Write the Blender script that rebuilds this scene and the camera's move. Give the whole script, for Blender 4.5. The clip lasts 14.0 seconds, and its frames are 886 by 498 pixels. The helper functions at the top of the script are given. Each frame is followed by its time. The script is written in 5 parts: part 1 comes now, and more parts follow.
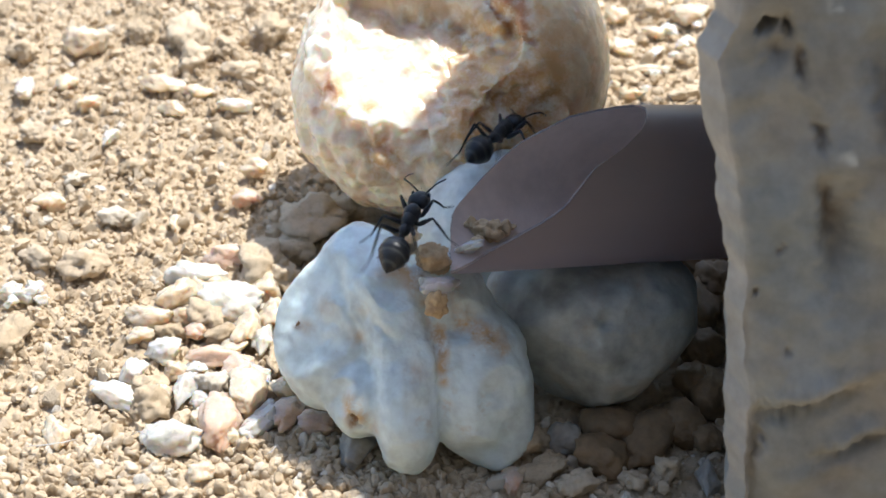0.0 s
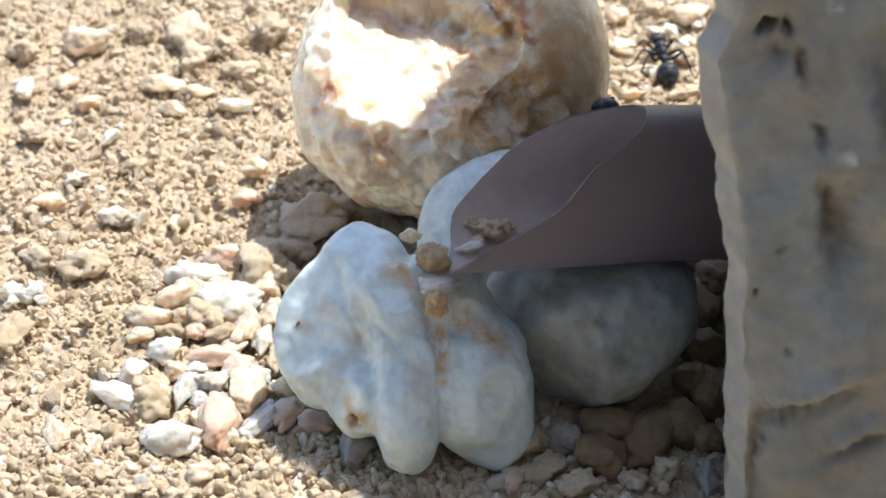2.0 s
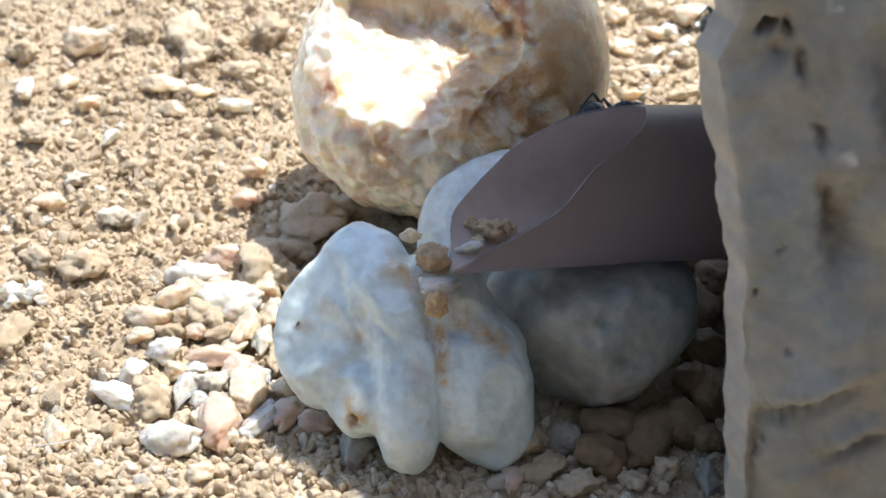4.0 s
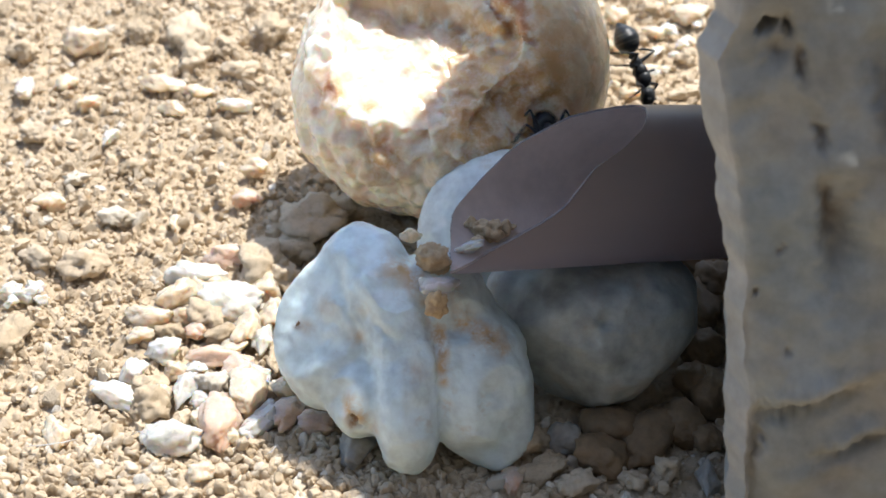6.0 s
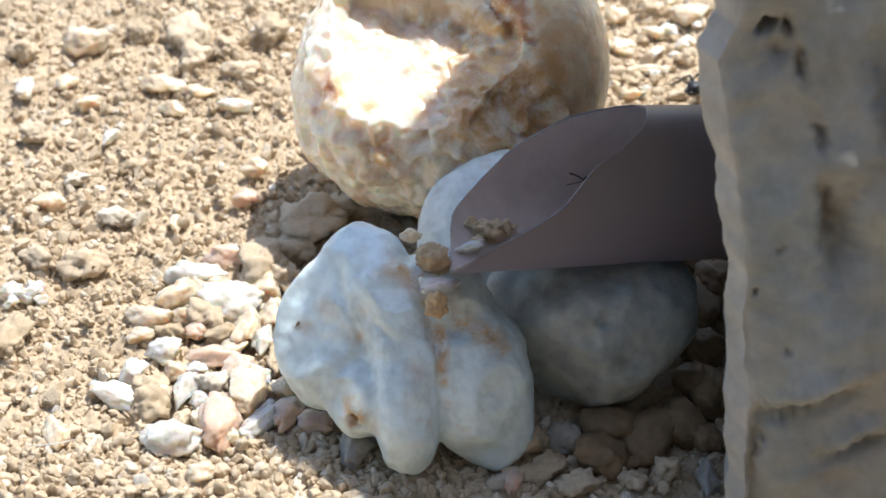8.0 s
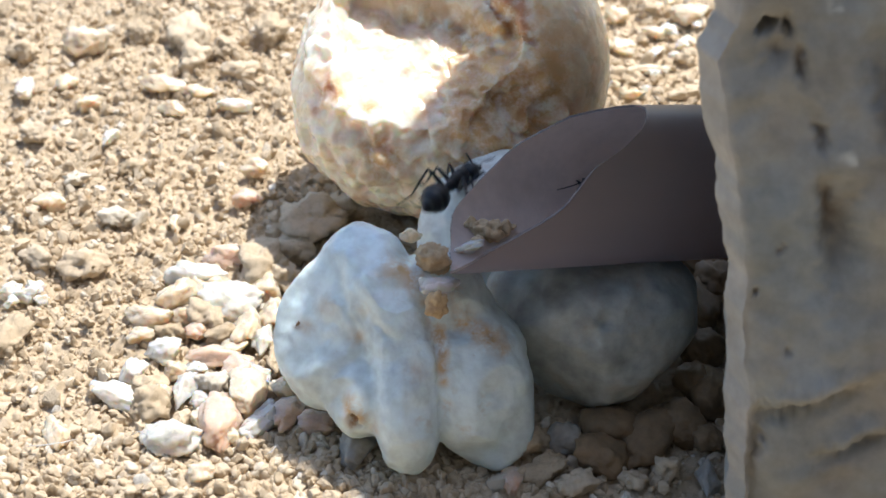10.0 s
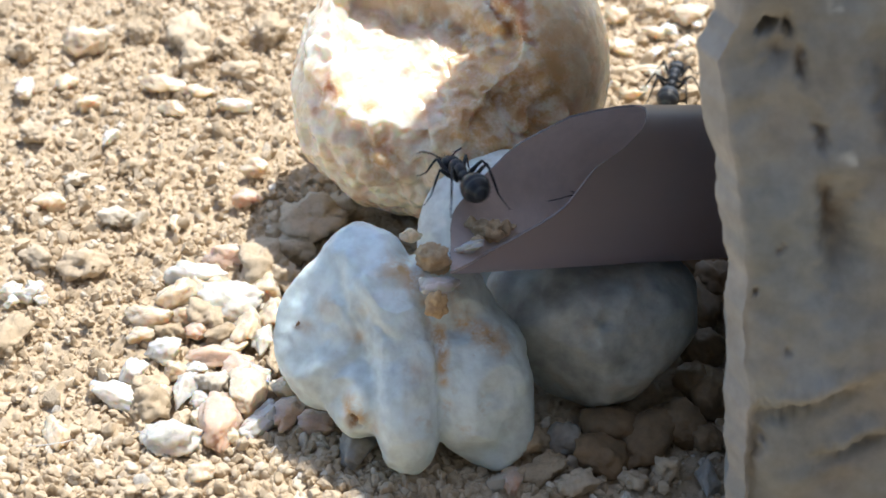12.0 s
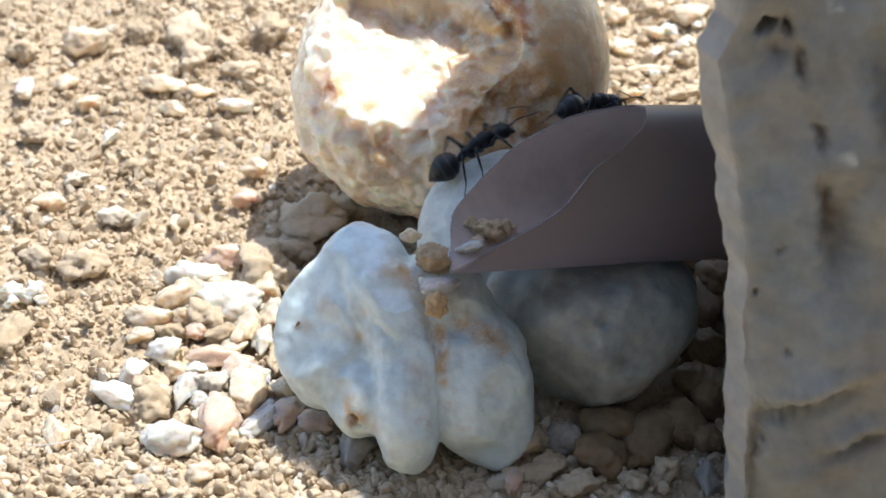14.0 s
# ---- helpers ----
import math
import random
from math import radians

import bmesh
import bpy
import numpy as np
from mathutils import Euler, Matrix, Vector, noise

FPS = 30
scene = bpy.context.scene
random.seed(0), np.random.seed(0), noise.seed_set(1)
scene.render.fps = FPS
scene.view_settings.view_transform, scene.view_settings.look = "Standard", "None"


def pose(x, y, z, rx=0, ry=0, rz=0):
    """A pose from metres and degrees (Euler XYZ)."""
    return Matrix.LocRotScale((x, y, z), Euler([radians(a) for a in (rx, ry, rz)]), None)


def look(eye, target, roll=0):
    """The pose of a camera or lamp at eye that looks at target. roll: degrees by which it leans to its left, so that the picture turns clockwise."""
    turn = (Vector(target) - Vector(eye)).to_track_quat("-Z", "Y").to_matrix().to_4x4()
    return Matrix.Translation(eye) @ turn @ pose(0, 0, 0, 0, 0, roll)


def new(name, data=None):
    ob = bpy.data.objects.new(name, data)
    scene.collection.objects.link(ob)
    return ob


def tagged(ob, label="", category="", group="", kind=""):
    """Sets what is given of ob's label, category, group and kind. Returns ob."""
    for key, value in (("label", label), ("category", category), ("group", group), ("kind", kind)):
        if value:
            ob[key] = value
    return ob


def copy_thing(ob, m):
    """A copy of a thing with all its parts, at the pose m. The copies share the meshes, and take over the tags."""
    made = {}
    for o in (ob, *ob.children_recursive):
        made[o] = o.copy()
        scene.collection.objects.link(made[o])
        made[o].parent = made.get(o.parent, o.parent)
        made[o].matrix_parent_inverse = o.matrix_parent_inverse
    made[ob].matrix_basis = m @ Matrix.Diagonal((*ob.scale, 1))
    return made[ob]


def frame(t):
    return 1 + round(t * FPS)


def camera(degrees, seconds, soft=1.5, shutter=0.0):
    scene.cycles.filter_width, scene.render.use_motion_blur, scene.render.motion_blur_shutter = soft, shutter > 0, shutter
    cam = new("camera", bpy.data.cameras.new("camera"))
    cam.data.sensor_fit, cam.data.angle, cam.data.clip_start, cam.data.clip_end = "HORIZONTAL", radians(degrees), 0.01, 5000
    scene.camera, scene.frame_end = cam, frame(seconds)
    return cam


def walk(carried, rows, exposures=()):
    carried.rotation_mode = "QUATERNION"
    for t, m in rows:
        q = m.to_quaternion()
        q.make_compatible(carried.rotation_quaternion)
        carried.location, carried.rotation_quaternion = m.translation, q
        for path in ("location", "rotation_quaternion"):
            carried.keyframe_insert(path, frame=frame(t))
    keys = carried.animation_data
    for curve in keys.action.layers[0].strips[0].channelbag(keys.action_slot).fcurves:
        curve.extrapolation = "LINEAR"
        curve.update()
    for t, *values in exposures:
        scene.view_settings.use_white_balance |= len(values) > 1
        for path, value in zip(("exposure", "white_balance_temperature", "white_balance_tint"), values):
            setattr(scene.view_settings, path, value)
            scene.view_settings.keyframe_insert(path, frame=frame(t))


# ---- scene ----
mm = 0.001
# The camera stands still on a tripod a hand's length from the tube.
EYE = Vector((0.0, -0.13002, 0.11158))
cam = camera(30.0, 14.0, 1.6, 0.5)
cam.data.dof.use_dof = True
cam.data.dof.focus_distance = 0.159
cam.data.dof.aperture_fstop = 60
STILL = look(EYE, (0.0, 0.0, 0.010))
walk(cam, [(0.0, STILL), (14.0, STILL)])

# ---- light ----
SUN_EL, SUN_AZ = 63.0, 50.0          # height, and turn from +x towards +y
world = bpy.data.worlds.new("sky")
scene.world = world
world.use_nodes = True
wn = world.node_tree
sky = wn.nodes.new("ShaderNodeTexSky")
sky.sky_type = "NISHITA"
sky.sun_disc = False
sky.ozone_density = 2.2
sky.sun_elevation = radians(SUN_EL)
sky.sun_rotation = radians(90 - SUN_AZ)
wn.links.new(sky.outputs[0], wn.nodes["Background"].inputs[0])
wn.nodes["Background"].inputs[1].default_value = 0.205
sun_data = bpy.data.lights.new("sun", "SUN")
sun_data.energy = 4.6
sun_data.angle = radians(0.55)
sun_data.color = (1.0, 0.975, 0.93)
sun = new("sun", sun_data)
sd = Vector((math.cos(radians(SUN_EL)) * math.cos(radians(SUN_AZ)),
             math.cos(radians(SUN_EL)) * math.sin(radians(SUN_AZ)), math.sin(radians(SUN_EL))))
sun.matrix_world = look(sd * 2.0, (0, 0, 0))
scene.view_settings.exposure = 0.45


# ---- materials ----
def material(name, rough=0.7, spec=0.4):
    m = bpy.data.materials.new(name)
    m.use_nodes = True
    b = m.node_tree.nodes["Principled BSDF"]
    b.inputs["Roughness"].default_value = rough
    b.inputs["Specular IOR Level"].default_value = spec
    return m, m.node_tree, b


def node(nt, kind, **inputs):
    n = nt.nodes.new(kind)
    for k, v in inputs.items():
        n.inputs[k.replace("_", " ")].default_value = v
    return n


def ramp(nt, src, stops):
    r = nt.nodes.new("ShaderNodeValToRGB")
    while len(r.color_ramp.elements) < len(stops):
        r.color_ramp.elements.new(0.5)
    for e, (p, c) in zip(r.color_ramp.elements, stops):
        e.position = p
        e.color = (*c, 1)
    nt.links.new(src, r.inputs[0])
    return r.outputs[0]


def mixed(nt, fac, a, b, how="MIX"):
    x = nt.nodes.new("ShaderNodeMix")
    x.data_type = "RGBA"
    x.blend_type = how
    for sock, v in ((x.inputs[0], fac), (x.inputs[6], a), (x.inputs[7], b)):
        if isinstance(v, (int, float)):
            sock.default_value = v
        elif isinstance(v, tuple):
            sock.default_value = (*v, 1)
        else:
            nt.links.new(v, sock)
    return x.outputs[2]


def noise_tex(nt, scale, detail=4.0, rough=0.6, where=None):
    n = node(nt, "ShaderNodeTexNoise", Scale=scale, Detail=detail, Roughness=rough)
    if where is None:
        where = nt.nodes.new("ShaderNodeTexCoord").outputs["Object"]
    nt.links.new(where, n.inputs["Vector"])
    return n.outputs["Fac"]


def bumped(nt, b, heights, strength, distance):
    bp = node(nt, "ShaderNodeBump", Strength=strength, Distance=distance)
    nt.links.new(heights, bp.inputs["Height"])
    nt.links.new(bp.outputs[0], b.inputs["Normal"])


def soil_material(name, per_piece, single=False):
    m, nt, b = material(name, 0.9, 0.25)
    big = ramp(nt, noise_tex(nt, 90.0, 5), [(0.3, (0.52, 0.405, 0.27)), (0.55, (0.635, 0.505, 0.35)), (0.75, (0.72, 0.595, 0.435))])
    fine = ramp(nt, noise_tex(nt, 1300.0, 6, 0.75), [(0.3, (0.58, 0.57, 0.55)), (0.5, (0.88, 0.88, 0.87)), (0.72, (1.0, 1.0, 1.0))])
    col = mixed(nt, 0.85, big, fine, "MULTIPLY")
    if per_piece:
        geo = nt.nodes.new("ShaderNodeNewGeometry")
        info = nt.nodes.new("ShaderNodeObjectInfo")
        each = ramp(nt, info.outputs["Random"] if single else geo.outputs["Random Per Island"],
                    [(0.0, (0.54, 0.415, 0.27)), (0.3, (0.68, 0.535, 0.37)), (0.55, (0.75, 0.605, 0.43)), (0.75, (0.60, 0.48, 0.34)),
                     (0.86, (0.78, 0.64, 0.46)), (0.95, (0.84, 0.76, 0.62)), (1.0, (0.88, 0.85, 0.78))])
        col = mixed(nt, 0.7, col, mixed(nt, 0.6, each, fine, "MULTIPLY"))
    nt.links.new(col, b.inputs["Base Color"])
    bumped(nt, b, noise_tex(nt, 2200.0, 6, 0.78), 0.8, 0.00025)
    return m


def quartz_material(name, base, stain, amount, clear=0.25, rough=0.42, grain=130.0, broken=None, crystal=0.24, cloudy=0.72, spots=None):
    """Milky quartz with rusty stains. base and stain: colours; amount: how far the stain spreads."""
    m, nt, b = material(name, rough, 0.5)
    cloud = ramp(nt, noise_tex(nt, 160.0, 6, 0.6), [(0.3, tuple(c * cloudy for c in base)), (0.5, tuple(c * (0.75 + 0.25 * cloudy) for c in base)), (0.7, base)])
    dirt = ramp(nt, noise_tex(nt, grain, 8, 0.68), [(0.62 - amount, (0, 0, 0)), (0.80 - amount * 0.6, (1, 1, 1))])
    veil = ramp(nt, noise_tex(nt, 620.0, 7, 0.62), [(0.36, (0.84, 0.84, 0.84)), (0.60, (1.0, 1.0, 1.0))])
    col = mixed(nt, 1.0, mixed(nt, dirt, cloud, stain), veil, "MULTIPLY")
    if broken:                                 # fresh white break on the side of smaller x: (x, slope, width) in millimetres
        sep = nt.nodes.new("ShaderNodeSeparateXYZ")
        nt.links.new(nt.nodes.new("ShaderNodeTexCoord").outputs["Object"], sep.inputs[0])
        lean = node(nt, "ShaderNodeMath")
        lean.operation = "MULTIPLY_ADD"
        lean.inputs[1].default_value = broken[1]
        nt.links.new(sep.outputs["Y"], lean.inputs[0])
        nt.links.new(sep.outputs["X"], lean.inputs[2])
        side = node(nt, "ShaderNodeMapRange")
        side.inputs["From Min"].default_value, side.inputs["From Max"].default_value = (broken[0] - broken[2]) * mm, broken[0] * mm
        side.inputs["To Min"].default_value, side.inputs["To Max"].default_value = 1.0, 0.0
        nt.links.new(lean.outputs[0], side.inputs["Value"])
        patch = mixed(nt, 1.0, side.outputs["Result"], ramp(nt, noise_tex(nt, 300.0, 6, 0.65), [(0.40, (0, 0, 0)), (0.56, (1, 1, 1))]), "MULTIPLY")
        col = mixed(nt, patch, col, (0.95, 0.885, 0.76))
    if spots:                                  # stains and painted shade where the stone carries them, broken up by grain
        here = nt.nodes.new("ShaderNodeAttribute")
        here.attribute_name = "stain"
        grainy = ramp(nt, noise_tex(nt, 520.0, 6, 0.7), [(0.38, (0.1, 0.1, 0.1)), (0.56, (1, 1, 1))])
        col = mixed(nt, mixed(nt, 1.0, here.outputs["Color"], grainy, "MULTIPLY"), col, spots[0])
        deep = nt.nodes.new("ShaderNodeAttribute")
        deep.attribute_name = "grime_shade"
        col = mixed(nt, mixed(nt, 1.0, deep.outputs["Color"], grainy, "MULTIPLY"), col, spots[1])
    if broken:                                 # pale grains of the fresh quartz
        pale = ramp(nt, noise_tex(nt, 420.0, 7, 0.70), [(0.46, (0, 0, 0)), (0.64, (0.7, 0.7, 0.7))])
        fresh = nt.nodes.new("ShaderNodeAttribute")
        fresh.attribute_name = "fresh"
        col = mixed(nt, mixed(nt, 1.0, pale, fresh.outputs["Color"], "MULTIPLY"), col, (0.95, 0.88, 0.76))
    speck = ramp(nt, noise_tex(nt, 900.0, 3, 0.6), [(0.70, (0, 0, 0)), (0.80, (1, 1, 1))])
    speck = mixed(nt, 0.5, (0, 0, 0), speck)
    col = mixed(nt, speck, col, tuple(c * 0.7 for c in stain))
    nt.links.new(col, b.inputs["Base Color"])
    b.inputs["Subsurface Weight"].default_value = clear
    b.inputs["Subsurface Radius"].default_value = (1.0, 0.75, 0.5) if clear < 0.85 else (1.0, 0.70, 0.45)
    b.inputs["Subsurface Scale"].default_value = 0.0012 if clear < 0.55 else 0.0022 if clear > 0.88 else 0.0014
    gloss = ramp(nt, noise_tex(nt, 260.0, 4, 0.6), [(0.35, (rough,) * 3), (0.65, (min(1.0, rough + 0.25),) * 3)])
    nt.links.new(gloss, b.inputs["Roughness"])
    height = noise_tex(nt, 480.0, 7, 0.58)
    if broken or spots or crystal > 0.54:      # small crystal faces
        cells = node(nt, "ShaderNodeTexVoronoi", Scale=850.0 if broken else 420.0)
        nt.links.new(nt.nodes.new("ShaderNodeTexCoord").outputs["Object"], cells.inputs["Vector"])
        height = mixed(nt, 0.35, height, cells.outputs["Distance"])
    bumped(nt, b, height, crystal, 0.0003 if crystal < 0.5 else 0.0006)
    return m


MAT = {
    "soil": soil_material("soil", False),
    "crumb": soil_material("soil_crumbs", True),
    "clod": soil_material("soil_clods", True, True),
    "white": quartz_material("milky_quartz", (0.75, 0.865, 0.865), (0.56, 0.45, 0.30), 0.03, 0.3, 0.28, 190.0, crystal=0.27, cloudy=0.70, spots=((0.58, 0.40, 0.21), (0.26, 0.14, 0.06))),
    "shell": quartz_material("white_pebble", (0.78, 0.83, 0.80), (0.60, 0.50, 0.36), 0.02),
    "slate": quartz_material("bluish_quartz", (0.44, 0.48, 0.465), (0.30, 0.25, 0.19), 0.14, 0.3, 0.45, grain=150.0, crystal=0.16, cloudy=0.55),
    "grey": quartz_material("grey_quartz", (0.42, 0.385, 0.33), (0.24, 0.19, 0.13), 0.10),
    "cream": quartz_material("cream_quartz", (0.93, 0.79, 0.58), (0.78, 0.47, 0.19), 0.15, 0.9, 0.17, 230.0, (4.0, -0.6, 6.0), 0.32, 0.84, spots=((0.66, 0.40, 0.17), (0.54, 0.24, 0.08))),
    "chip_white": quartz_material("white_chip", (0.84, 0.805, 0.72), (0.76, 0.60, 0.42), 0.10, 0.8, 0.16, crystal=0.55),
    "chip_cream": quartz_material("cream_chip", (0.84, 0.71, 0.53), (0.70, 0.48, 0.27), 0.14, 0.8, 0.18, crystal=0.55),
    "chip_pink": quartz_material("pink_chip", (0.76, 0.58, 0.45), (0.60, 0.36, 0.23), 0.18, 0.8, 0.25, crystal=0.55),
    "chip_tan": soil_material("soil_lump", True, True),
    "chip_ochre": quartz_material("ochre_clod", (0.66, 0.50, 0.31), (0.36, 0.24, 0.13), 0.22, 0.0, 0.85, grain=420.0, crystal=0.6, cloudy=0.6),
    "chip_brown": quartz_material("brown_pebble", (0.29, 0.19, 0.10), (0.18, 0.115, 0.06), 0.15, 0.0, 0.6),
    "chip_clear": quartz_material("clear_chip", (0.84, 0.80, 0.73), (0.64, 0.52, 0.38), 0.05, 0.85, 0.14, crystal=0.55),
}


MAT["cream"].node_tree.nodes["Principled BSDF"].inputs["Specular IOR Level"].default_value = 0.8
for kind, clear in (("chip_clear", 0.30), ("chip_white", 0.06), ("chip_cream", 0.10)):
    MAT[kind].node_tree.nodes["Principled BSDF"].inputs["Transmission Weight"].default_value = clear


# ---- mesh helpers ----
def link_mesh(name, verts, faces, mat, parent=None, label="", smooth=True):
    me = bpy.data.meshes.new(name)
    me.from_pydata([tuple(v) for v in verts], [], [tuple(f) for f in faces])
    me.materials.append(mat)
    if smooth:
        me.polygons.foreach_set("use_smooth", [True] * len(me.polygons))
    me.update()
    ob = new(name, me)
    if parent is not None:
        ob.parent = parent
    if label:
        ob["label"] = label
    return ob


def part(name, bm, mat, parent=None, label="", smooth=True):
    me = bpy.data.meshes.new(name)
    bm.to_mesh(me)
    bm.free()
    me.materials.append(mat)
    if smooth:
        me.polygons.foreach_set("use_smooth", [True] * len(me.polygons))
    ob = new(name, me)
    if parent is not None:
        ob.parent = parent
    if label:
        ob["label"] = label
    return ob


SPHERES = {}


def sphere_points(level):
    """Unit directions and triangles of an icosphere."""
    if level not in SPHERES:
        bm = bmesh.new()
        bmesh.ops.create_icosphere(bm, subdivisions=level, radius=1.0)
        bm.verts.ensure_lookup_table()
        SPHERES[level] = (np.array([v.co[:] for v in bm.verts]), [tuple(v.index for v in f.verts) for f in bm.faces])
        bm.free()
    return SPHERES[level]


def lobed(dirs, lobes, blend):
    """How far a body of blended ellipsoids reaches along each direction. lobes: (x, y, z, rx, ry, rz, spin)."""
    reach = np.full(len(dirs), 0.05)
    rmax = max(math.sqrt(l[0] ** 2 + l[1] ** 2 + l[2] ** 2) + max(l[3:6]) for l in lobes)

    def inside(r):
        p = dirs * r[:, None]
        total = np.zeros(len(dirs))
        for x, y, z, rx, ry, rz, spin in lobes:
            q = p - np.array([x, y, z])
            c, s = math.cos(radians(spin)), math.sin(radians(spin))
            u, v, w = (q[:, 0] * c + q[:, 1] * s) / rx, (q[:, 1] * c - q[:, 0] * s) / ry, q[:, 2] / rz
            d = (np.sqrt(u * u + v * v + w * w) - 1.0) * min(rx, ry, rz)
            total += np.exp(-np.clip(d / blend, -60, 60))
        return total > 1.0
    found = np.zeros(len(dirs), bool)
    for step in np.linspace(rmax * 1.05, 0.05, 90):
        r = np.full(len(dirs), step)
        hit = inside(r) & ~found
        reach[hit] = step
        found |= hit
    lo, hi = reach, reach + rmax * 1.05 / 90
    for _ in range(8):
        mid = (lo + hi) / 2
        ok = inside(mid)
        lo, hi = np.where(ok, mid, lo), np.where(ok, hi, mid)
    return (lo + hi) / 2


def spread(points, marks):
    """How strongly soft round marks (x, y, radius, strength) cover points, seen along their z."""
    total = np.zeros(len(points))
    for x, y, radius, strength in marks:
        q = ((points[:, 0] - x) ** 2 + (points[:, 1] - y) ** 2) / radius ** 2
        total += strength * np.exp(-q)
    return np.clip(np.where(points[:, 2] > -2.0, total, 0.0), 0, 1)


def stone(name, at, turn, lobes, mat, level=6, blend=0.8, rough=0.25, fine=0.06, seed=0.0, carve=(), chunk=0.0, facets=(), ridge=0.0, notch=None,
          planes=(), creases=(), stains=(), grime_shade=(), wedge=None):
    """A stone of blended ellipsoids in millimetres, weathered by noise. carve: (x, y, z, radius, depth) hollows.
    planes: flats cut on its front, (x, y, normal, radius, cut); creases: (x, y, x, y, width, depth) grooves; stains,
    grime_shade: marks of dirt and painted shade, see spread();
    wedge: the corners (x, y) of a rusty splinter scar that is sunk into the front."""
    dirs, faces = sphere_points(level)
    r = lobed(dirs, lobes, blend)
    off = Vector((seed * 7.3, seed * 3.1, seed * 5.7))
    for nx, ny, nz, deep, soft in facets:      # broken faces: normal, distance and softness of their edge
        dot = dirs @ np.array([nx, ny, nz])
        plane = np.where(dot > 0.08, deep / np.maximum(dot, 0.08), 99.0)
        r = -np.log(np.exp(-r / soft) + np.exp(-plane / soft)) * soft
    sunk = np.zeros(len(dirs))
    if notch:                                  # a broken-out step, see boulder_break()
        open_yet = np.ones(len(dirs), bool)
        full = r.copy()
        for share in np.linspace(1.0, 0.25, 140):
            p = dirs * (full * share)[:, None]
            gone = p[:, 2] > notch(p[:, 0], p[:, 1])
            r = np.where(open_yet & gone, full * share, r)
            open_yet &= gone
        sunk = full - r
    points = dirs * r[:, None]
    if notch:                                  # spread the points evenly over the break
        ends = np.array(faces)
        a, b = np.concatenate([ends[:, 0], ends[:, 1], ends[:, 2]]), np.concatenate([ends[:, 1], ends[:, 2], ends[:, 0]])
        count = np.maximum(1, np.bincount(a, minlength=len(dirs)))
        broke = sunk > 0.02
        for _ in range(120):
            for k in (0, 1):
                mean = np.bincount(a, points[b, k], len(dirs)) / count
                points[broke, k] = mean[broke]
        points[broke, 2] = np.minimum(notch(points[:, 0], points[:, 1]), points[:, 2] + 3.0)[broke]
    for x, y, nx, ny, nz, radius, cut in planes:
        flat = np.hypot(points[:, 0] - x, points[:, 1] - y)
        top = points[(flat < 0.6), 2].max() - cut
        normal = np.array([nx, ny, nz]) / math.sqrt(nx * nx + ny * ny + nz * nz)
        over = (points - np.array([x, y, top])) @ normal
        w = np.clip(1.6 - 1.6 * flat / radius, 0, 1) * (points[:, 2] > -1.0)
        points = points - normal[None, :] * (np.maximum(over, 0) * w * w * (3 - 2 * w))[:, None]
    for x0, y0, x1, y1, width, deep in creases:
        a, along = np.array([x0, y0]), np.array([x1 - x0, y1 - y0])
        f = np.clip(((points[:, :2] - a) @ along) / (along @ along), 0, 1)
        off_line = np.hypot(*(points[:, :2] - a - f[:, None] * along).T)
        points = points - dirs * (deep * np.exp(-(off_line / width) ** 2) * (points[:, 2] > -1.0))[:, None]
    scar = np.zeros(len(points))
    if wedge:
        scar += 9.0
        for (x0, y0), (x1, y1) in zip(wedge, wedge[1:] + wedge[:1]):
            side = ((x1 - x0) * (points[:, 1] - y0) - (y1 - y0) * (points[:, 0] - x0)) / math.hypot(x1 - x0, y1 - y0)
            scar = np.minimum(scar, side + 0.12 * np.sin(points[:, 1] * 4.1) + 0.08 * np.sin(points[:, 0] * 7.3))
        scar = np.clip(scar / 0.25, 0, 1) * (points[:, 2] > 2.0)
        points = points - dirs * (0.7 * scar)[:, None]
    verts, rusty, rift = [], [], []
    for d, point, below in zip(dirs, points, sunk):
        p = Vector(point)
        cap = min(1.0, max(0.25, (9.2 - p.x - 0.62 * (p.y - 1.0)) / 2.0)) if chunk else 1.0
        n = noise.fractal(p * 0.30 + off, 0.9, 2.1, 3) * rough * cap + noise.fractal(p * 1.5 + off, 0.8, 2.1, 3) * fine
        if ridge:
            n += ridge * (0.5 - abs(noise.noise(p * 0.16 + off)) * 2.2) - ridge * 0.35 * abs(noise.noise(p * 0.42 + off))
        if chunk:
            broken = min(1.0, max(0.02, (9.2 - p.x - 0.62 * (p.y - 1.0)) / 1.2)) * (0.2 if below > 0.02 else 1.0) * min(1.0, max(0.25, (p.z - 1.0) / 7))
            q = p + noise.noise_vector(p * 0.4 + off) * 1.5
            n += broken * (0.45 * (abs(noise.noise(q * 0.30)) * 2 - 0.4) + 0.12 * (abs(noise.noise(q * 0.8 + off)) * 2 - 0.4)) + broken * 0.05 * noise.fractal(q * 1.8, 0.7, 2.1, 3)
            for scale, amp in ((0.26, 2.2), (0.55, 0.75), (1.2, 0.17), (2.8, 0.03)):   # crystal faces, each tilted its own way
                q = p * scale + off
                near, seeds = noise.voronoi(q)
                seed_point = seeds[0]
                n += min(1.0, (near[1] - near[0]) / 0.16) * broken * chunk * amp * (q - seed_point).dot(noise.cell_vector(seed_point * 9.7) - Vector((0.5, 0.5, 0.5)))
        for x, y, z, rad, deep in carve:
            q = ((p.x - x) ** 2 + (p.y - y) ** 2 + (p.z - z) ** 2) / rad ** 2
            if q < 6:
                n -= deep * math.exp(-q * q)
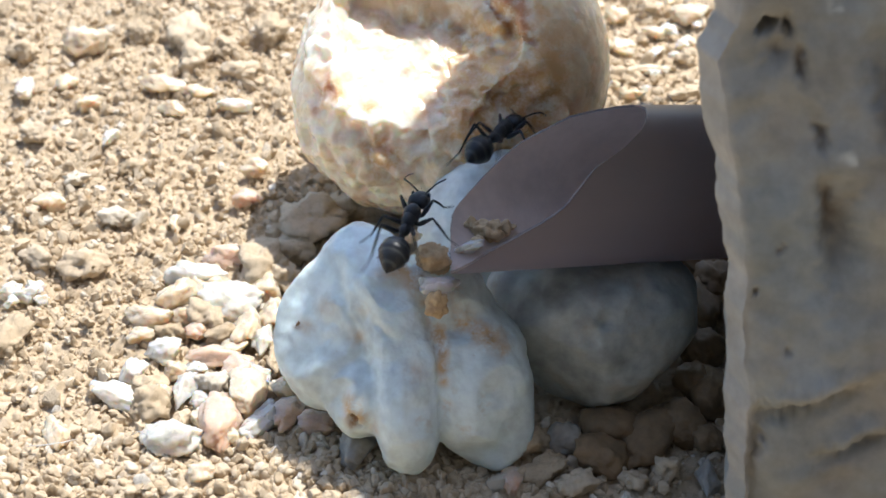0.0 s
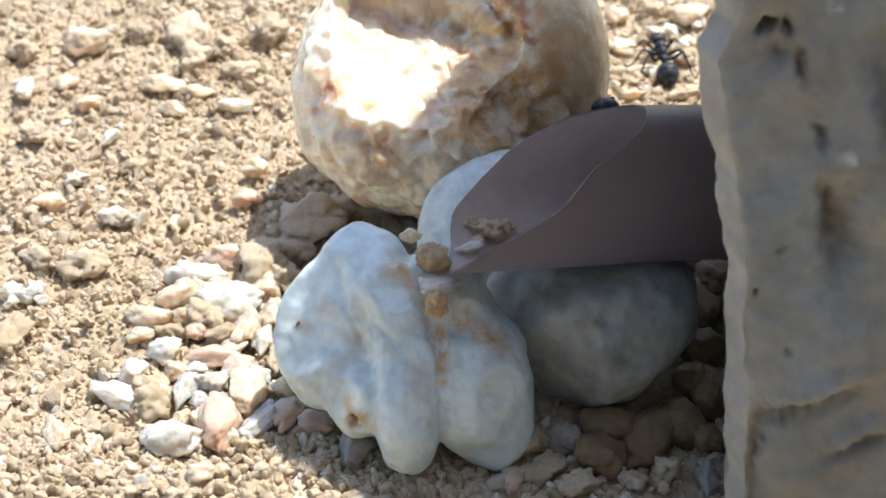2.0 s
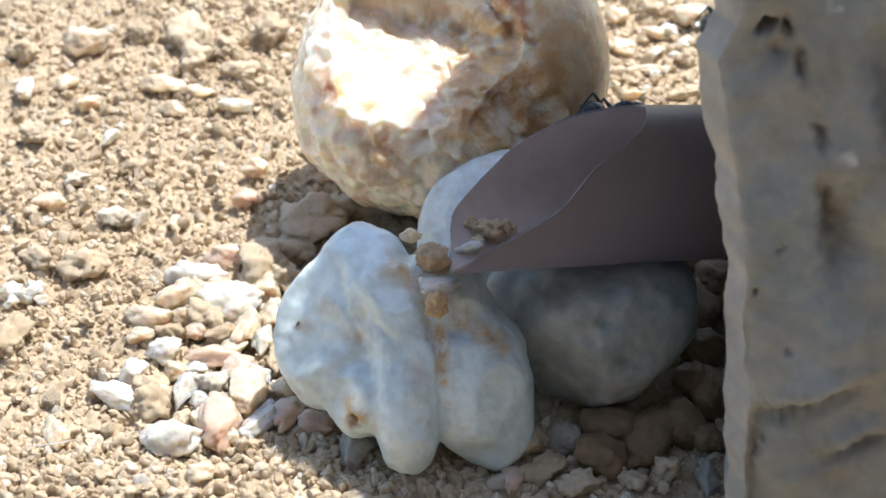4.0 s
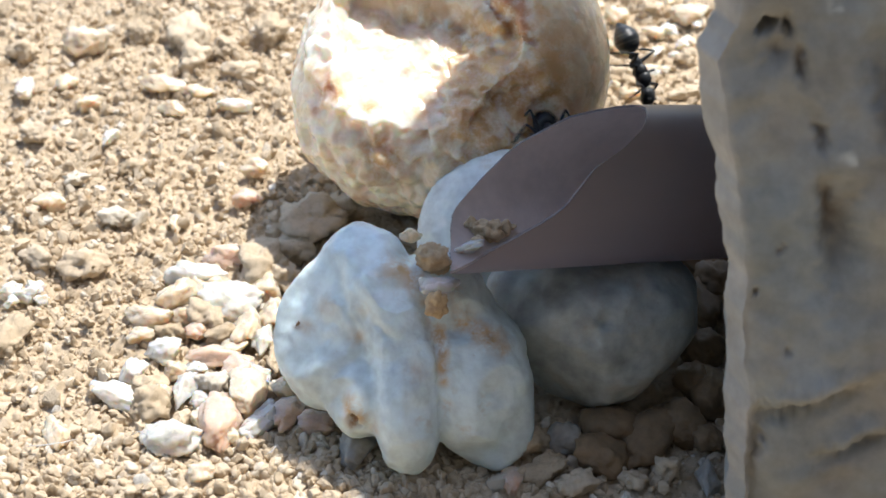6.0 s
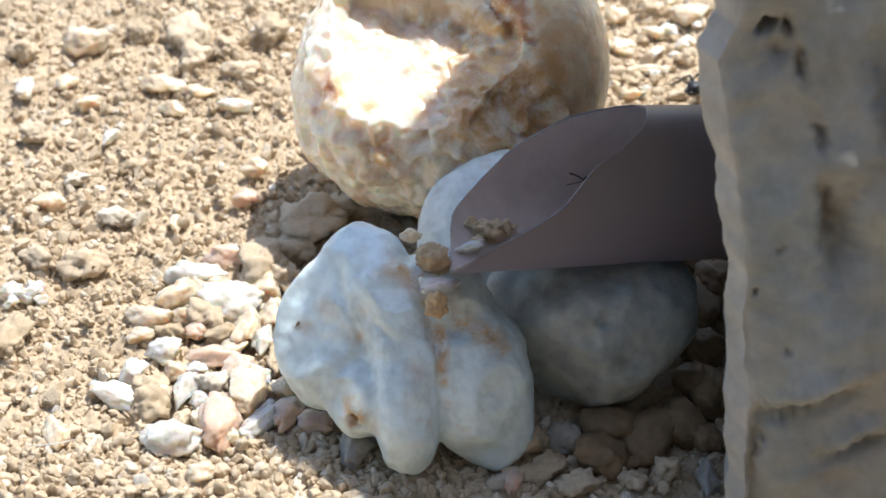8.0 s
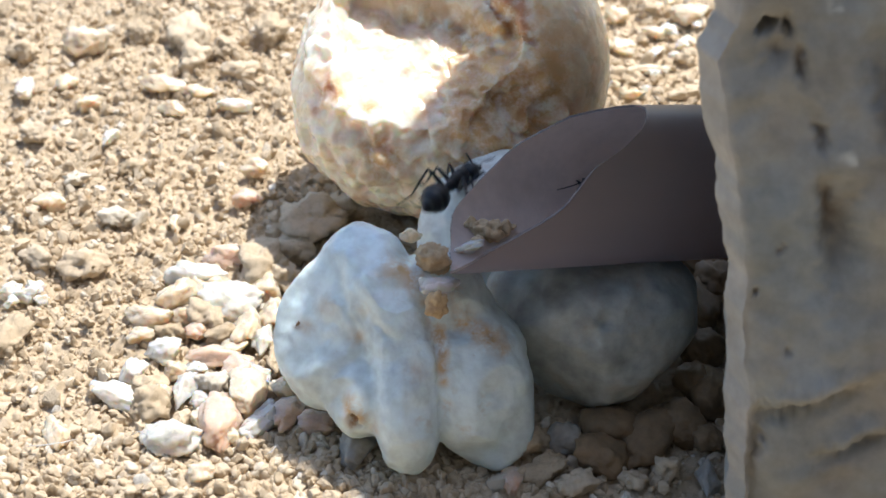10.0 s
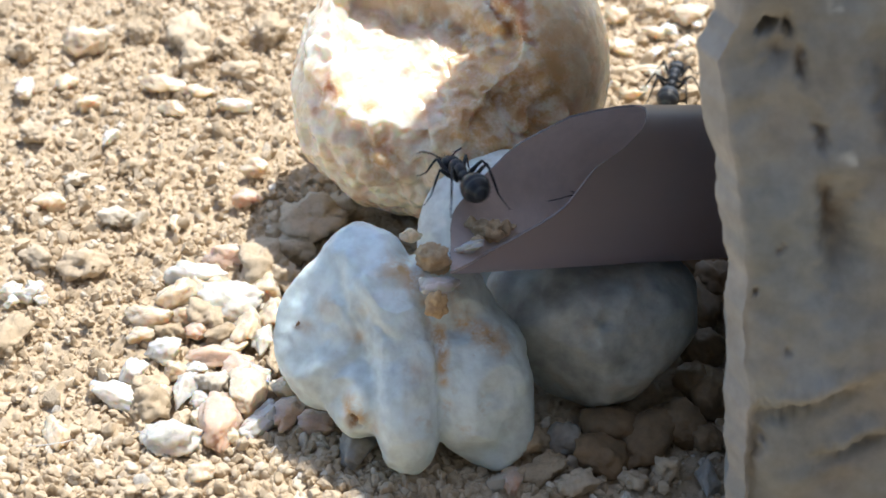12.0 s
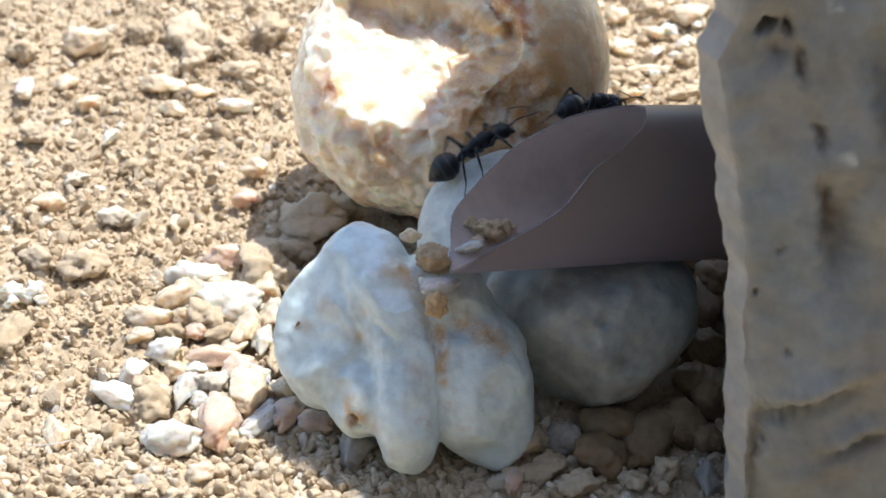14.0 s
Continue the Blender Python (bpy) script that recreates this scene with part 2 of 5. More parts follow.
        out = Vector(d).lerp(Vector((0, 0, 1)), min(1.0, float(below) / 1.5))
        verts.append((p + out * n) * mm)
        rift.append(broken if chunk else 0.0)
        rusty.append(min(0.75, max(0.0, -0.2 - n) * 0.7) if chunk and below < 0.02 else 0.0)     # amber tint grows on the deepest crystal faces
    ob = link_mesh(name, verts, faces, mat)
    if stains or grime_shade:
        for key, marks in (("stain", stains), ("grime_shade", grime_shade)):
            ob.data.attributes.new(key, "FLOAT", "POINT").data.foreach_set("value", np.maximum(spread(points, marks), scar if key == "grime_shade" else np.array(rusty)).astype(np.float32))
    if chunk:
        ob.data.attributes.new("fresh", "FLOAT", "POINT").data.foreach_set("value", np.array(rift, np.float32))
    ob.matrix_world = pose(at[0] * mm, at[1] * mm, at[2] * mm, *turn)
    return ob


# ---- ground ----
def relief(x, y):
    """Height of the soil in millimetres at x, y in millimetres: crumbs caked together at three sizes."""
    p = Vector((x, y, 0.0))
    h = noise.fractal(p * 0.05, 1.0, 2.0, 3) * 0.8 - 0.62
    q = p + noise.noise_vector(p * 0.7) * 0.55 + noise.noise_vector(p * 2.4) * 0.14
    q.z = 0.0
    for scale, amp in ((0.30, 0.55), (0.72, 0.66), (1.75, 0.40)):
        far, seeds = noise.voronoi(q * scale + Vector((2, 7, 0)))
        h += amp * max(0.0, 1.0 - (far[0] / 0.75) ** 2) * (0.25 + 0.75 * noise.cell(seeds[0] * 7.7))
    return h + noise.fractal(p * 2.6 + Vector((9, 3, 1)), 0.6, 2.1, 3) * 0.13


def axis(lo, hi, step, far, grow):
    a = list(np.arange(lo, hi, step))
    s, x, y = step, a[0], a[-1]
    left, right = [], []
    while y < far:
        s *= grow
        x, y = x - s, y + s
        left.append(x)
        right.append(y)
    return left[::-1] + a + right


def build_ground():
    xs, ys = axis(-62, 42, 0.20, 30000, 1.22), axis(-30, 80, 0.20, 30000, 1.22)
    verts, faces = [], []
    for y in ys:
        for x in xs:
            near = max(0.0, 1.0 - max(abs(x), abs(y - 25)) / 400)
            verts.append((x * mm, y * mm, relief(x, y) * mm * near))
    w = len(xs)
    for j in range(len(ys) - 1):
        for i in range(w - 1):
            faces.append((j * w + i, j * w + i + 1, (j + 1) * w + i + 1, (j + 1) * w + i))
    return tagged(link_mesh("ground", verts, faces, MAT["soil"]), "dry tan sandy soil, crumbly and sunlit, strewn with grit", "ground", kind="structure")


ground = build_ground()


def build_crumbs(name, count, lo, hi, power, seed, label, mat, box=(-60, 37, -28, 74), flat=False):
    rng = np.random.default_rng(seed)
    dirs, faces = sphere_points(3 if hi > 0.5 and count < 2500 else 2 if hi > 0.4 else 1)
    faces = np.array(faces)
    shapes = []
    for k in range(14):
        off = Vector((k * 3.7 + seed, k * 1.9, 4.0))
        bumps = np.array([1.05 + 0.60 * noise.noise(Vector(d) * 1.25 + off) + 0.55 * noise.noise(Vector(d) * 2.9 + off) for d in dirs])
        for _ in range(6):
            n = rng.normal(size=3)
            dot = dirs @ (n / np.linalg.norm(n))
            bumps = np.minimum(bumps, np.where(dot > 0.05, rng.uniform(0.5, 0.85) / np.maximum(dot, 0.05), 9.0))
        shapes.append(dirs * bumps[:, None])
    allv, allf, base = [], [], 0
    for i in range(count):
        x, y = rng.uniform(box[0], box[1]), rng.uniform(box[2], box[3])
        while x < -(45 + 0.2 * (y + 25)) or (x > 12 and -12 < y < 36) or math.hypot(x - 1, y - 22) < 13 or (x > -14 and -13 < y < 22):
            x, y = rng.uniform(box[0], box[1]), rng.uniform(box[2], box[3])
        r = lo + (hi - lo) * rng.random() ** power
        q = Euler(rng.uniform(0, 6.28, 3)).to_matrix()
        v = (shapes[i % 14] * (r * np.array([1.0, rng.uniform(0.6, 1), rng.uniform(0.5, 0.85)]))) @ np.array(q).T
        v += np.array([x, y, relief(x, y) + r * 0.30])
        allv.append(v * mm)
        allf.append(faces + base)
        base += len(dirs)
    v, f = np.concatenate(allv).astype(np.float32), np.concatenate(allf).astype(np.int32)
    me = bpy.data.meshes.new(name)
    me.vertices.add(len(v))
    me.vertices.foreach_set("co", v.ravel())
    me.loops.add(f.size)
    me.loops.foreach_set("vertex_index", f.ravel())
    me.polygons.add(len(f))
    me.polygons.foreach_set("loop_start", np.arange(0, f.size, 3, dtype=np.int32))
    me.polygons.foreach_set("use_smooth", np.full(len(f), not flat))
    me.update(calc_edges=True)
    me.materials.append(mat)
    return tagged(new(name, me), label, "soil", kind="stuff")


build_crumbs("soil_crumbs", 4600, 0.42, 0.95, 1.6, 11, "tan crumbs of dry soil and grit on the ground", MAT["crumb"], flat=True)
build_crumbs("soil_crumbs", 1500, 0.45, 1.1, 1.5, 37, "tan crumbs of dry soil in a loose heap before the stones", MAT["crumb"], (-46, 12, -25, -15))
build_crumbs("soil_grit", 15000, 0.12, 0.40, 1.0, 23, "fine tan grit scattered over the ground", MAT["crumb"])


def build_clods(count):
    """Larger clods, each a piece of the ground, half sunk in it."""
    rng = np.random.default_rng(5)
    dirs, faces = sphere_points(3)
    meshes = []
    for k in range(16):
        off = Vector((k * 2.3, k * 4.1, 1.0))
        r = np.array([1.15 + 0.5 * noise.noise(Vector(d) * 1.3 + off) + 0.28 * noise.noise(Vector(d) * 3.4 + off) + 0.08 * noise.noise(Vector(d) * 8 + off) for d in dirs])
        for _ in range(9):
            n = rng.normal(size=3)
            dot = dirs @ (n / np.linalg.norm(n))
            r = np.minimum(r, np.where(dot > 0.05, rng.uniform(0.6, 0.95) / np.maximum(dot, 0.05), 9.0))
        me = bpy.data.meshes.new("clod")
        me.from_pydata([tuple(v) for v in dirs * r[:, None]], [], faces)
        me.materials.append(MAT["clod"])
        me.polygons.foreach_set("use_smooth", [k % 4 == 0] * len(me.polygons))
        meshes.append(me)
    for i in range(count):
        y = rng.uniform(-24, 66)
        x = rng.uniform(-(41 + 0.2 * (y + 25)), 12 if y < 40 else 36)
        size = rng.uniform(0.5, 1.1) * (1 if rng.random() < 0.85 else 1.3)
        ob = new("clod", meshes[i % 16])
        ob.parent = ground
        ob.matrix_basis = pose(x * mm, y * mm, (relief(x, y) + 0.15 * size) * mm, *rng.uniform(0, 360, 3)) @ Matrix.Diagonal((size * mm, size * rng.uniform(0.65, 1) * mm, size * rng.uniform(0.55, 0.85) * mm, 1))


build_clods(300)


# ---- unseen dark screen added behind the camera to block sky light ----
def build_sky_screen():
    bm = bmesh.new()
    bmesh.ops.create_cube(bm, size=1.0, matrix=Matrix.Translation((0.15, -0.36, 0.42)) @ Matrix.Diagonal((1.3, 0.03, 0.90, 1)))
    bmesh.ops.bevel(bm, geom=bm.edges[:], offset=0.006, segments=2, affect="EDGES")
    m, nt, b = material("screen_dark", 0.9, 0.2)
    nt.links.new(ramp(nt, noise_tex(nt, 30.0, 6, 0.65), [(0.3, (0.045, 0.047, 0.050)), (0.7, (0.075, 0.077, 0.080))]), b.inputs["Base Color"])
    bumped(nt, b, noise_tex(nt, 200.0, 5, 0.6), 0.4, 0.002)
    return tagged(part("sky_screen", bm, m, smooth=False), "plain dark unseen screen, added to block sky light from the front", "wall", kind="structure")


build_sky_screen()

# ---- large stones ----
VIEW = (52, 0, 0)                    # stones built along the slope of the line of sight
def boulder_break(x, y):
    """Front of the boulder's broken step over its own x, y: a ledge that faces the sky, with a wall behind it."""
    wob = 0.7 * np.sin(0.7 * x + 0.6 - 0.5 * y) + 0.4 * np.sin(1.9 * x + 1.3 * y)
    ledge = 10.3 - 0.62 * (y + 4.6 + 0.45 * wob) - 0.06 * x
    foot = 4.0 - 0.24 * x + 0.3 * np.sin(0.8 * x + 2.0)
    foot = foot + np.exp(-((y - foot) / 0.8) ** 2) * (0.25 * np.sin(2.6 * x + 0.5 + 1.1 * y) + 0.12 * np.sin(6.1 * x + 2.0 - 2.0 * y))
    wall = 10.3 - 0.62 * (foot + 4.6) - 0.06 * x + 0.5 * (y - foot)
    floor_z = np.maximum(ledge, wall)
    floor_z = floor_z + np.maximum(0.0, -10.8 - x + 0.35 * wob) * 1.7      # thin shell left standing at the side
    return floor_z + np.maximum(0.0, x - 0.2 - 0.25 * y + 0.8 * wob + 0.35 * np.sin(2.3 * y + 0.7 * x + 2.5 * wob) + 0.16 * np.sin(5.3 * y - 1.9 * x - 3.0 * wob)) * 0.75 + np.maximum(0.0, x - 7.0) * 3.0


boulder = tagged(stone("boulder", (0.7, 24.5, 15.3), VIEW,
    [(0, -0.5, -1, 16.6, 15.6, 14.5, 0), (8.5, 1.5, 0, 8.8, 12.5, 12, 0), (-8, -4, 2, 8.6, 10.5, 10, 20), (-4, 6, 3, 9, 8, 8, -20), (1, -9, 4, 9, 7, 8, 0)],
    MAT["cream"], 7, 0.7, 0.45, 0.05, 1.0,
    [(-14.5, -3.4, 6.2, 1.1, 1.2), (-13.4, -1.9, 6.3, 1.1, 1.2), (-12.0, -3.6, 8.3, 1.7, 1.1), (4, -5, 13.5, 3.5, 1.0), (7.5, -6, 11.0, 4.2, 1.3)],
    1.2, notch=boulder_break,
    # stain deepened at x 3.5 to 7.5 to paint shade by the tube
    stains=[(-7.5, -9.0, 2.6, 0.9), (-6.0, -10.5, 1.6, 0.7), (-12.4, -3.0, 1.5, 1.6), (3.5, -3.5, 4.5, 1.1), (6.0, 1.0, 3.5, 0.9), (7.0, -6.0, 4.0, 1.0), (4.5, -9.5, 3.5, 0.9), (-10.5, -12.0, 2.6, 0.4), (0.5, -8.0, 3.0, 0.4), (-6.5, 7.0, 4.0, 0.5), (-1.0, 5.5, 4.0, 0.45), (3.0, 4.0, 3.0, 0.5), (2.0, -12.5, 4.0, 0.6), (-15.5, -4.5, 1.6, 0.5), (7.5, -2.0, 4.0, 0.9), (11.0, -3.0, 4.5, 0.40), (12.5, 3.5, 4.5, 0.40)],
    # wide marks at x 7 and 9.5 paint shade too
    grime_shade=[(-14.0, -4.8, 0.5, 0.8), (-12.6, -3.0, 1.1, 1.2), (-6.8, -10.4, 0.5, 0.5), (1.0, -5.0, 1.6, 0.3), (7.0, -4.5, 3.5, 0.4), (9.5, -8.0, 3.0, 0.4)], wedge=[(3.5, 7.2), (5.6, 3.8), (9.2, 1.0), (8.0, 7.4)]),
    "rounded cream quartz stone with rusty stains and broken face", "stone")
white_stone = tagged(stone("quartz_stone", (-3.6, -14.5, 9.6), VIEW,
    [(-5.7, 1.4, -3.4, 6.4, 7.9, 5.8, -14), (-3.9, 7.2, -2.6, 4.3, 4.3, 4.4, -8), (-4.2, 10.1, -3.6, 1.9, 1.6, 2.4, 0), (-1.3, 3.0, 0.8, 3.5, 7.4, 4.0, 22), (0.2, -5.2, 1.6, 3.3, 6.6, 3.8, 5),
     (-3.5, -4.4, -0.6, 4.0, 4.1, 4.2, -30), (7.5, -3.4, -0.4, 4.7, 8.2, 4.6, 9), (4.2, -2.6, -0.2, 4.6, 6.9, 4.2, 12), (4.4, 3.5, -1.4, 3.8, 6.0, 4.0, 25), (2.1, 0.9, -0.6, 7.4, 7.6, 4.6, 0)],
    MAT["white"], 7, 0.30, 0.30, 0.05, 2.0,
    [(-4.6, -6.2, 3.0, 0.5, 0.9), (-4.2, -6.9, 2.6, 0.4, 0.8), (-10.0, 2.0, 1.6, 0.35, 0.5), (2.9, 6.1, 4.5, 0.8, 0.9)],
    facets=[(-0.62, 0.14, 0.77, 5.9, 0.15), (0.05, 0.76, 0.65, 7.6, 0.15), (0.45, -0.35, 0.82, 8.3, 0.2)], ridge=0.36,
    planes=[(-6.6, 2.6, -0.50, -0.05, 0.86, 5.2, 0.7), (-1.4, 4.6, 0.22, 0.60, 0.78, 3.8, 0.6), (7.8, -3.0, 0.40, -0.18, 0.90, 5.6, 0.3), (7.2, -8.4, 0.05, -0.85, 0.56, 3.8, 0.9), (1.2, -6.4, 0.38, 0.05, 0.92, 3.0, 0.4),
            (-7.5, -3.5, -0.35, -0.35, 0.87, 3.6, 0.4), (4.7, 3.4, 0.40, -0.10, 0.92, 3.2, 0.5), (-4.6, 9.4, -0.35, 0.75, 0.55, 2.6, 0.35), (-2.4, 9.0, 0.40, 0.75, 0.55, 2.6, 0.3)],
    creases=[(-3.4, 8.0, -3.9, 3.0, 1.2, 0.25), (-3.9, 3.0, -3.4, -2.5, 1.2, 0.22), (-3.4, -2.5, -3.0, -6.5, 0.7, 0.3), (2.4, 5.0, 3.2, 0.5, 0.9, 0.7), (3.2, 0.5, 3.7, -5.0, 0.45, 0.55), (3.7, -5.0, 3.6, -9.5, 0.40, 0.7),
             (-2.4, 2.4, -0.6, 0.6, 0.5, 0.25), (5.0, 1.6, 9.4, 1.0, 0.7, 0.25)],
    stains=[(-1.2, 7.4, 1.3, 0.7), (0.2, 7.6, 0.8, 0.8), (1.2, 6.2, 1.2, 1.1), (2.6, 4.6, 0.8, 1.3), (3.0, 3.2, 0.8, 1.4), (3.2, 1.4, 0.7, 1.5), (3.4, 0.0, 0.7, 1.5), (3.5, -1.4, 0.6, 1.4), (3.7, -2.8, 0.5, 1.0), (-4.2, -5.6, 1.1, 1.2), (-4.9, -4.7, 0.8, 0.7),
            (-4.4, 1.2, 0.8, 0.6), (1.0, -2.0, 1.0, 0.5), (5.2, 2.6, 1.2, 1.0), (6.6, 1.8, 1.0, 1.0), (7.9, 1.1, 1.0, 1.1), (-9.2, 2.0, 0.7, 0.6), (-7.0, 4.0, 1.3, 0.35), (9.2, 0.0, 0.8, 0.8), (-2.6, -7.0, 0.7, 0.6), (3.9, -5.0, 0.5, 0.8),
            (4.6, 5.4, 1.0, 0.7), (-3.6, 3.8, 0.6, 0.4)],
    grime_shade=[(-4.5, -6.6, 0.5, 1.2), (-10.0, 2.0, 0.3, 1.0), (3.15, 1.0, 0.7, 0.55), (3.0, 3.9, 0.6, 1.0), (3.4, -0.3, 0.6, 0.5), (3.0, 2.3, 0.6, 0.4), (1.6, 6.0, 0.5, 0.5), (7.9, 1.3, 0.45, 0.6), (3.6, -1.7, 0.5, 0.35)]),
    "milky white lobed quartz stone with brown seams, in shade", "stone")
pebble_back = tagged(stone("pebble", (5.6, 6.0, 8.0), VIEW, [(0, 0, 0, 8.6, 7.8, 6.6, 35)], MAT["shell"], 6, 0.5, 0.25, 0.03, 3.0),
    "smooth white pebble wedged between boulder and tube", "stone")
pebble_under = tagged(stone("pebble", (15.4, -8.6, 6.9), VIEW, [(0, 0, 0, 9.2, 7.5, 7.2, 10), (-3, 1, 2, 6, 6, 5.5, 0), (-6.5, 3.6, -1.5, 4.8, 4.0, 4.5, 0), (4, 3.5, -2, 5.5, 4.2, 5, 0)], MAT["slate"], 6, 0.6, 0.32, 0.004, 4.0,
    [(-3.5, 4.0, 5.5, 1.2, 0.8), (-0.5, 1.0, 7.0, 0.8, 0.4)], ridge=0.35,
    facets=[(0.70, -0.70, 0.14, 7.1, 0.4), (-0.42, -0.70, 0.58, 6.5, 0.2), (0.50, -0.20, 0.84, 7.0, 0.2)],
    planes=[(3.5, 1.0, 0.40, 0.15, 0.90, 4.2, 0.35), (-3.5, -1.5, -0.30, -0.30, 0.90, 4.2, 0.35), (2.5, -4.5, 0.20, -0.75, 0.63, 3.6, 0.4)]),
    "large grey-white pebble under the brown tube", "stone")


# ---- weathered block that holds the tube ----
def rock_material():
    m, nt, b = material("weathered_block", 0.85, 0.3)
    co = ramp(nt, noise_tex(nt, 110.0, 7, 0.65), [(0.3, (0.215, 0.215, 0.198)), (0.5, (0.265, 0.264, 0.245)), (0.7, (0.33, 0.325, 0.298))])
    tint = ramp(nt, noise_tex(nt, 62.0, 4, 0.55), [(0.36, (1.05, 0.98, 0.92)), (0.5, (1.0, 1.01, 1.0)), (0.64, (0.92, 1.0, 1.05))])
    co = mixed(nt, 1.0, co, tint, "MULTIPLY")
    # paler left edge paints in light bounced from the sunlit soil
    edge_lit = nt.nodes.new("ShaderNodeAttribute")
    edge_lit.attribute_name = "edge_light"
    co = mixed(nt, edge_lit.outputs["Color"], co, (0.38, 0.365, 0.33))
    # darker brown where the dents bite in
    umber = nt.nodes.new("ShaderNodeAttribute")
    umber.attribute_name = "umber"
    co = mixed(nt, umber.outputs["Color"], co, (0.16, 0.135, 0.115))
    fine = ramp(nt, noise_tex(nt, 500.0, 5, 0.6), [(0.3, (0.75, 0.74, 0.73)), (0.6, (1, 1, 1))])
    nt.links.new(mixed(nt, 0.8, co, fine, "MULTIPLY"), b.inputs["Base Color"])
    bumped(nt, b, noise_tex(nt, 400.0, 6, 0.5), 0.25, 0.0004)
    return m


def build_block():
    zs_edge = [-3, 11.7, 19.5, 23.8, 30.2, 37.9, 41.8, 47.0, 49.5, 58, 130]
    xs_edge = [23.6, 23.4, 22.9, 22.3, 22.0, 21.0, 19.9, 18.9, 20.0, 20.5, 20.5]
    dents = [(23.9, 49.7, 0.50, 0.50, 0.3, 1.9), (25.4, 49.3, 0.35, 0.65, -0.3, 0.8), (24.7, 47.6, 1.1, 0.9, 0, 0.4), (26.6, 46.6, 0.38, 1.3, -0.25, 0.5), (28.6, 41.4, 0.42, 1.0, -0.30, 0.55),
             (30.6, 33.5, 1.5, 3.8, -0.10, 0.9), (29.4, 36, 0.5, 2.5, -0.2, 0.5), (33.5, 44, 1.2, 4, -0.3, 0.9), (29.2, 20.2, 4.2, 0.75, 0.0, 0.55), (29.4, 22.0, 4.2, 1.0, 0.0, -0.45),
             (34, 16.8, 3.2, 0.65, 0.0, 0.55), (34, 18.3, 3.2, 0.9, 0.0, -0.35), (25.2, 16, 0.6, 3, 0.08, 0.45), (27.4, 25.0, 0.25, 0.25, 0, 0.35), (24.6, 29.5, 0.2, 0.3, 0, 0.3), (26.2, 33, 0.3, 0.2, 0, 0.25)]
    levels = 290
    rows, edge_light, umber = [], [], []
    for j in range(levels + 1):
        z = -3 + 0.25 * j if j < 220 else 52 + 78.0 * (j - 220) / (levels - 220)
        e = float(np.interp(z, zs_edge, xs_edge)) + 0.30 * noise.fractal(Vector((3, 0, z * 0.35)), 0.8, 2.0, 4)
        yf = -35.5 + (min(z, 55) - 11.7) * 0.30
        low = [(e + 1.6 + 0.45 * noise.noise(Vector((5, 2, z * 0.12))), yf), (e + 62, yf - 4), (e + 62, 46), (e + 16, 38.0), (e + 4.5, yf * 0.45), (e + 0.2, yf + 2.6 + 0.7 * noise.noise(Vector((8, 1, z * 0.12))))]
        # unseen upper outline, shaped so that its shadow covers the stones
        top_ring = [(44.2, 21), (83, 16), (83, 46), (22.6, 39.5), (25.2, 32.9), (33.8, 26.3)]
        swell = 3.0 * math.exp(-((z - 80) / 24) ** 2)      # unseen back corner, bulged half way up to set the boulder's shadow edge
        swell += 1.5 * noise.noise(Vector((6, 4, z * 0.16))) + 0.9 * noise.noise(Vector((2, 9, z * 0.45)))
        top_ring[3] = (top_ring[3][0] - swell + 0.22 * max(0.0, z - 112), top_ring[3][1])
        high = min(1.0, max(0.0, (z - 52) / 78))
        fast = min(1.0, max(0.0, (z - 50) / 9))
        share_top = [high, high, high, fast, 0.5 * (fast + high), high]
        ring = [(p[0] + (q[0] - p[0]) * f, p[1] + (q[1] - p[1]) * f) for p, q, f in zip(low, top_ring, share_top)]
        pts = []
        lens = [math.dist(ring[i], ring[(i + 1) % 6]) for i in range(6)]
        share = [210, 14, 36, 40, 24, 16]
        for i in range(6):
            a, b = ring[i], ring[(i + 1) % 6]
            for k in range(share[i]):
                f = k / share[i]
                if i == 0:
                    f = f ** 2.0
                x, y = a[0] + (b[0] - a[0]) * f, a[1] + (b[1] - a[1]) * f
                nx, ny = (b[1] - a[1]) / lens[i], -(b[0] - a[0]) / lens[i]
                p = Vector((x, y * 0.8, z))
                d = noise.fractal(p * 0.09, 1.0, 2.0, 3) * 1.8 + noise.fractal(p * 0.45 + Vector((5, 1, 2)), 0.9, 2.0, 3) * 0.20
                hollow = 0.0
                if i == 0:
                    wob = 0.45 * noise.fractal(Vector((x * 1.1, 3, z * 1.1)), 0.8, 2.0, 3)
                    for cx, cz, sx, sz, slope, deep in dents:
                        u, v = (x - cx + wob - slope * (z - cz)) / sx, (z - cz + wob - 0.32 * (x - cx) * (sx > 2.5)) / sz
                        if abs(u) < 3 and abs(v) < 3:
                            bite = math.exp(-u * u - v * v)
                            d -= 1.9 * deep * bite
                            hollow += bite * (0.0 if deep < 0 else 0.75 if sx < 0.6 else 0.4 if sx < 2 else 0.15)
                d *= min(1.0, 0.10 + k / 22) if i == 0 else 0.45
                # edge strip coloured paler in patches, as if lit from the left
                patchy = 0.7 + 0.6 * noise.noise(Vector((x * 0.8, 6, z * 0.5)))
                edge_light.append(min(1.0, max(0.0, patchy)) * (1.0 if i == 5 else max(0.0, 1.0 - k / 26) if i == 0 else 0.0))
                umber.append(min(0.85, hollow))
                pts.append(((x + nx * d) * mm, (y + ny * d) * mm, z * mm))
        rows.append(pts)
    n = len(rows[0])
    verts = [p for r in rows for p in r]
    faces = [(j * n + i, j * n + (i + 1) % n, (j + 1) * n + (i + 1) % n, (j + 1) * n + i) for j in range(levels) for i in range(n)]
    top = len(verts)
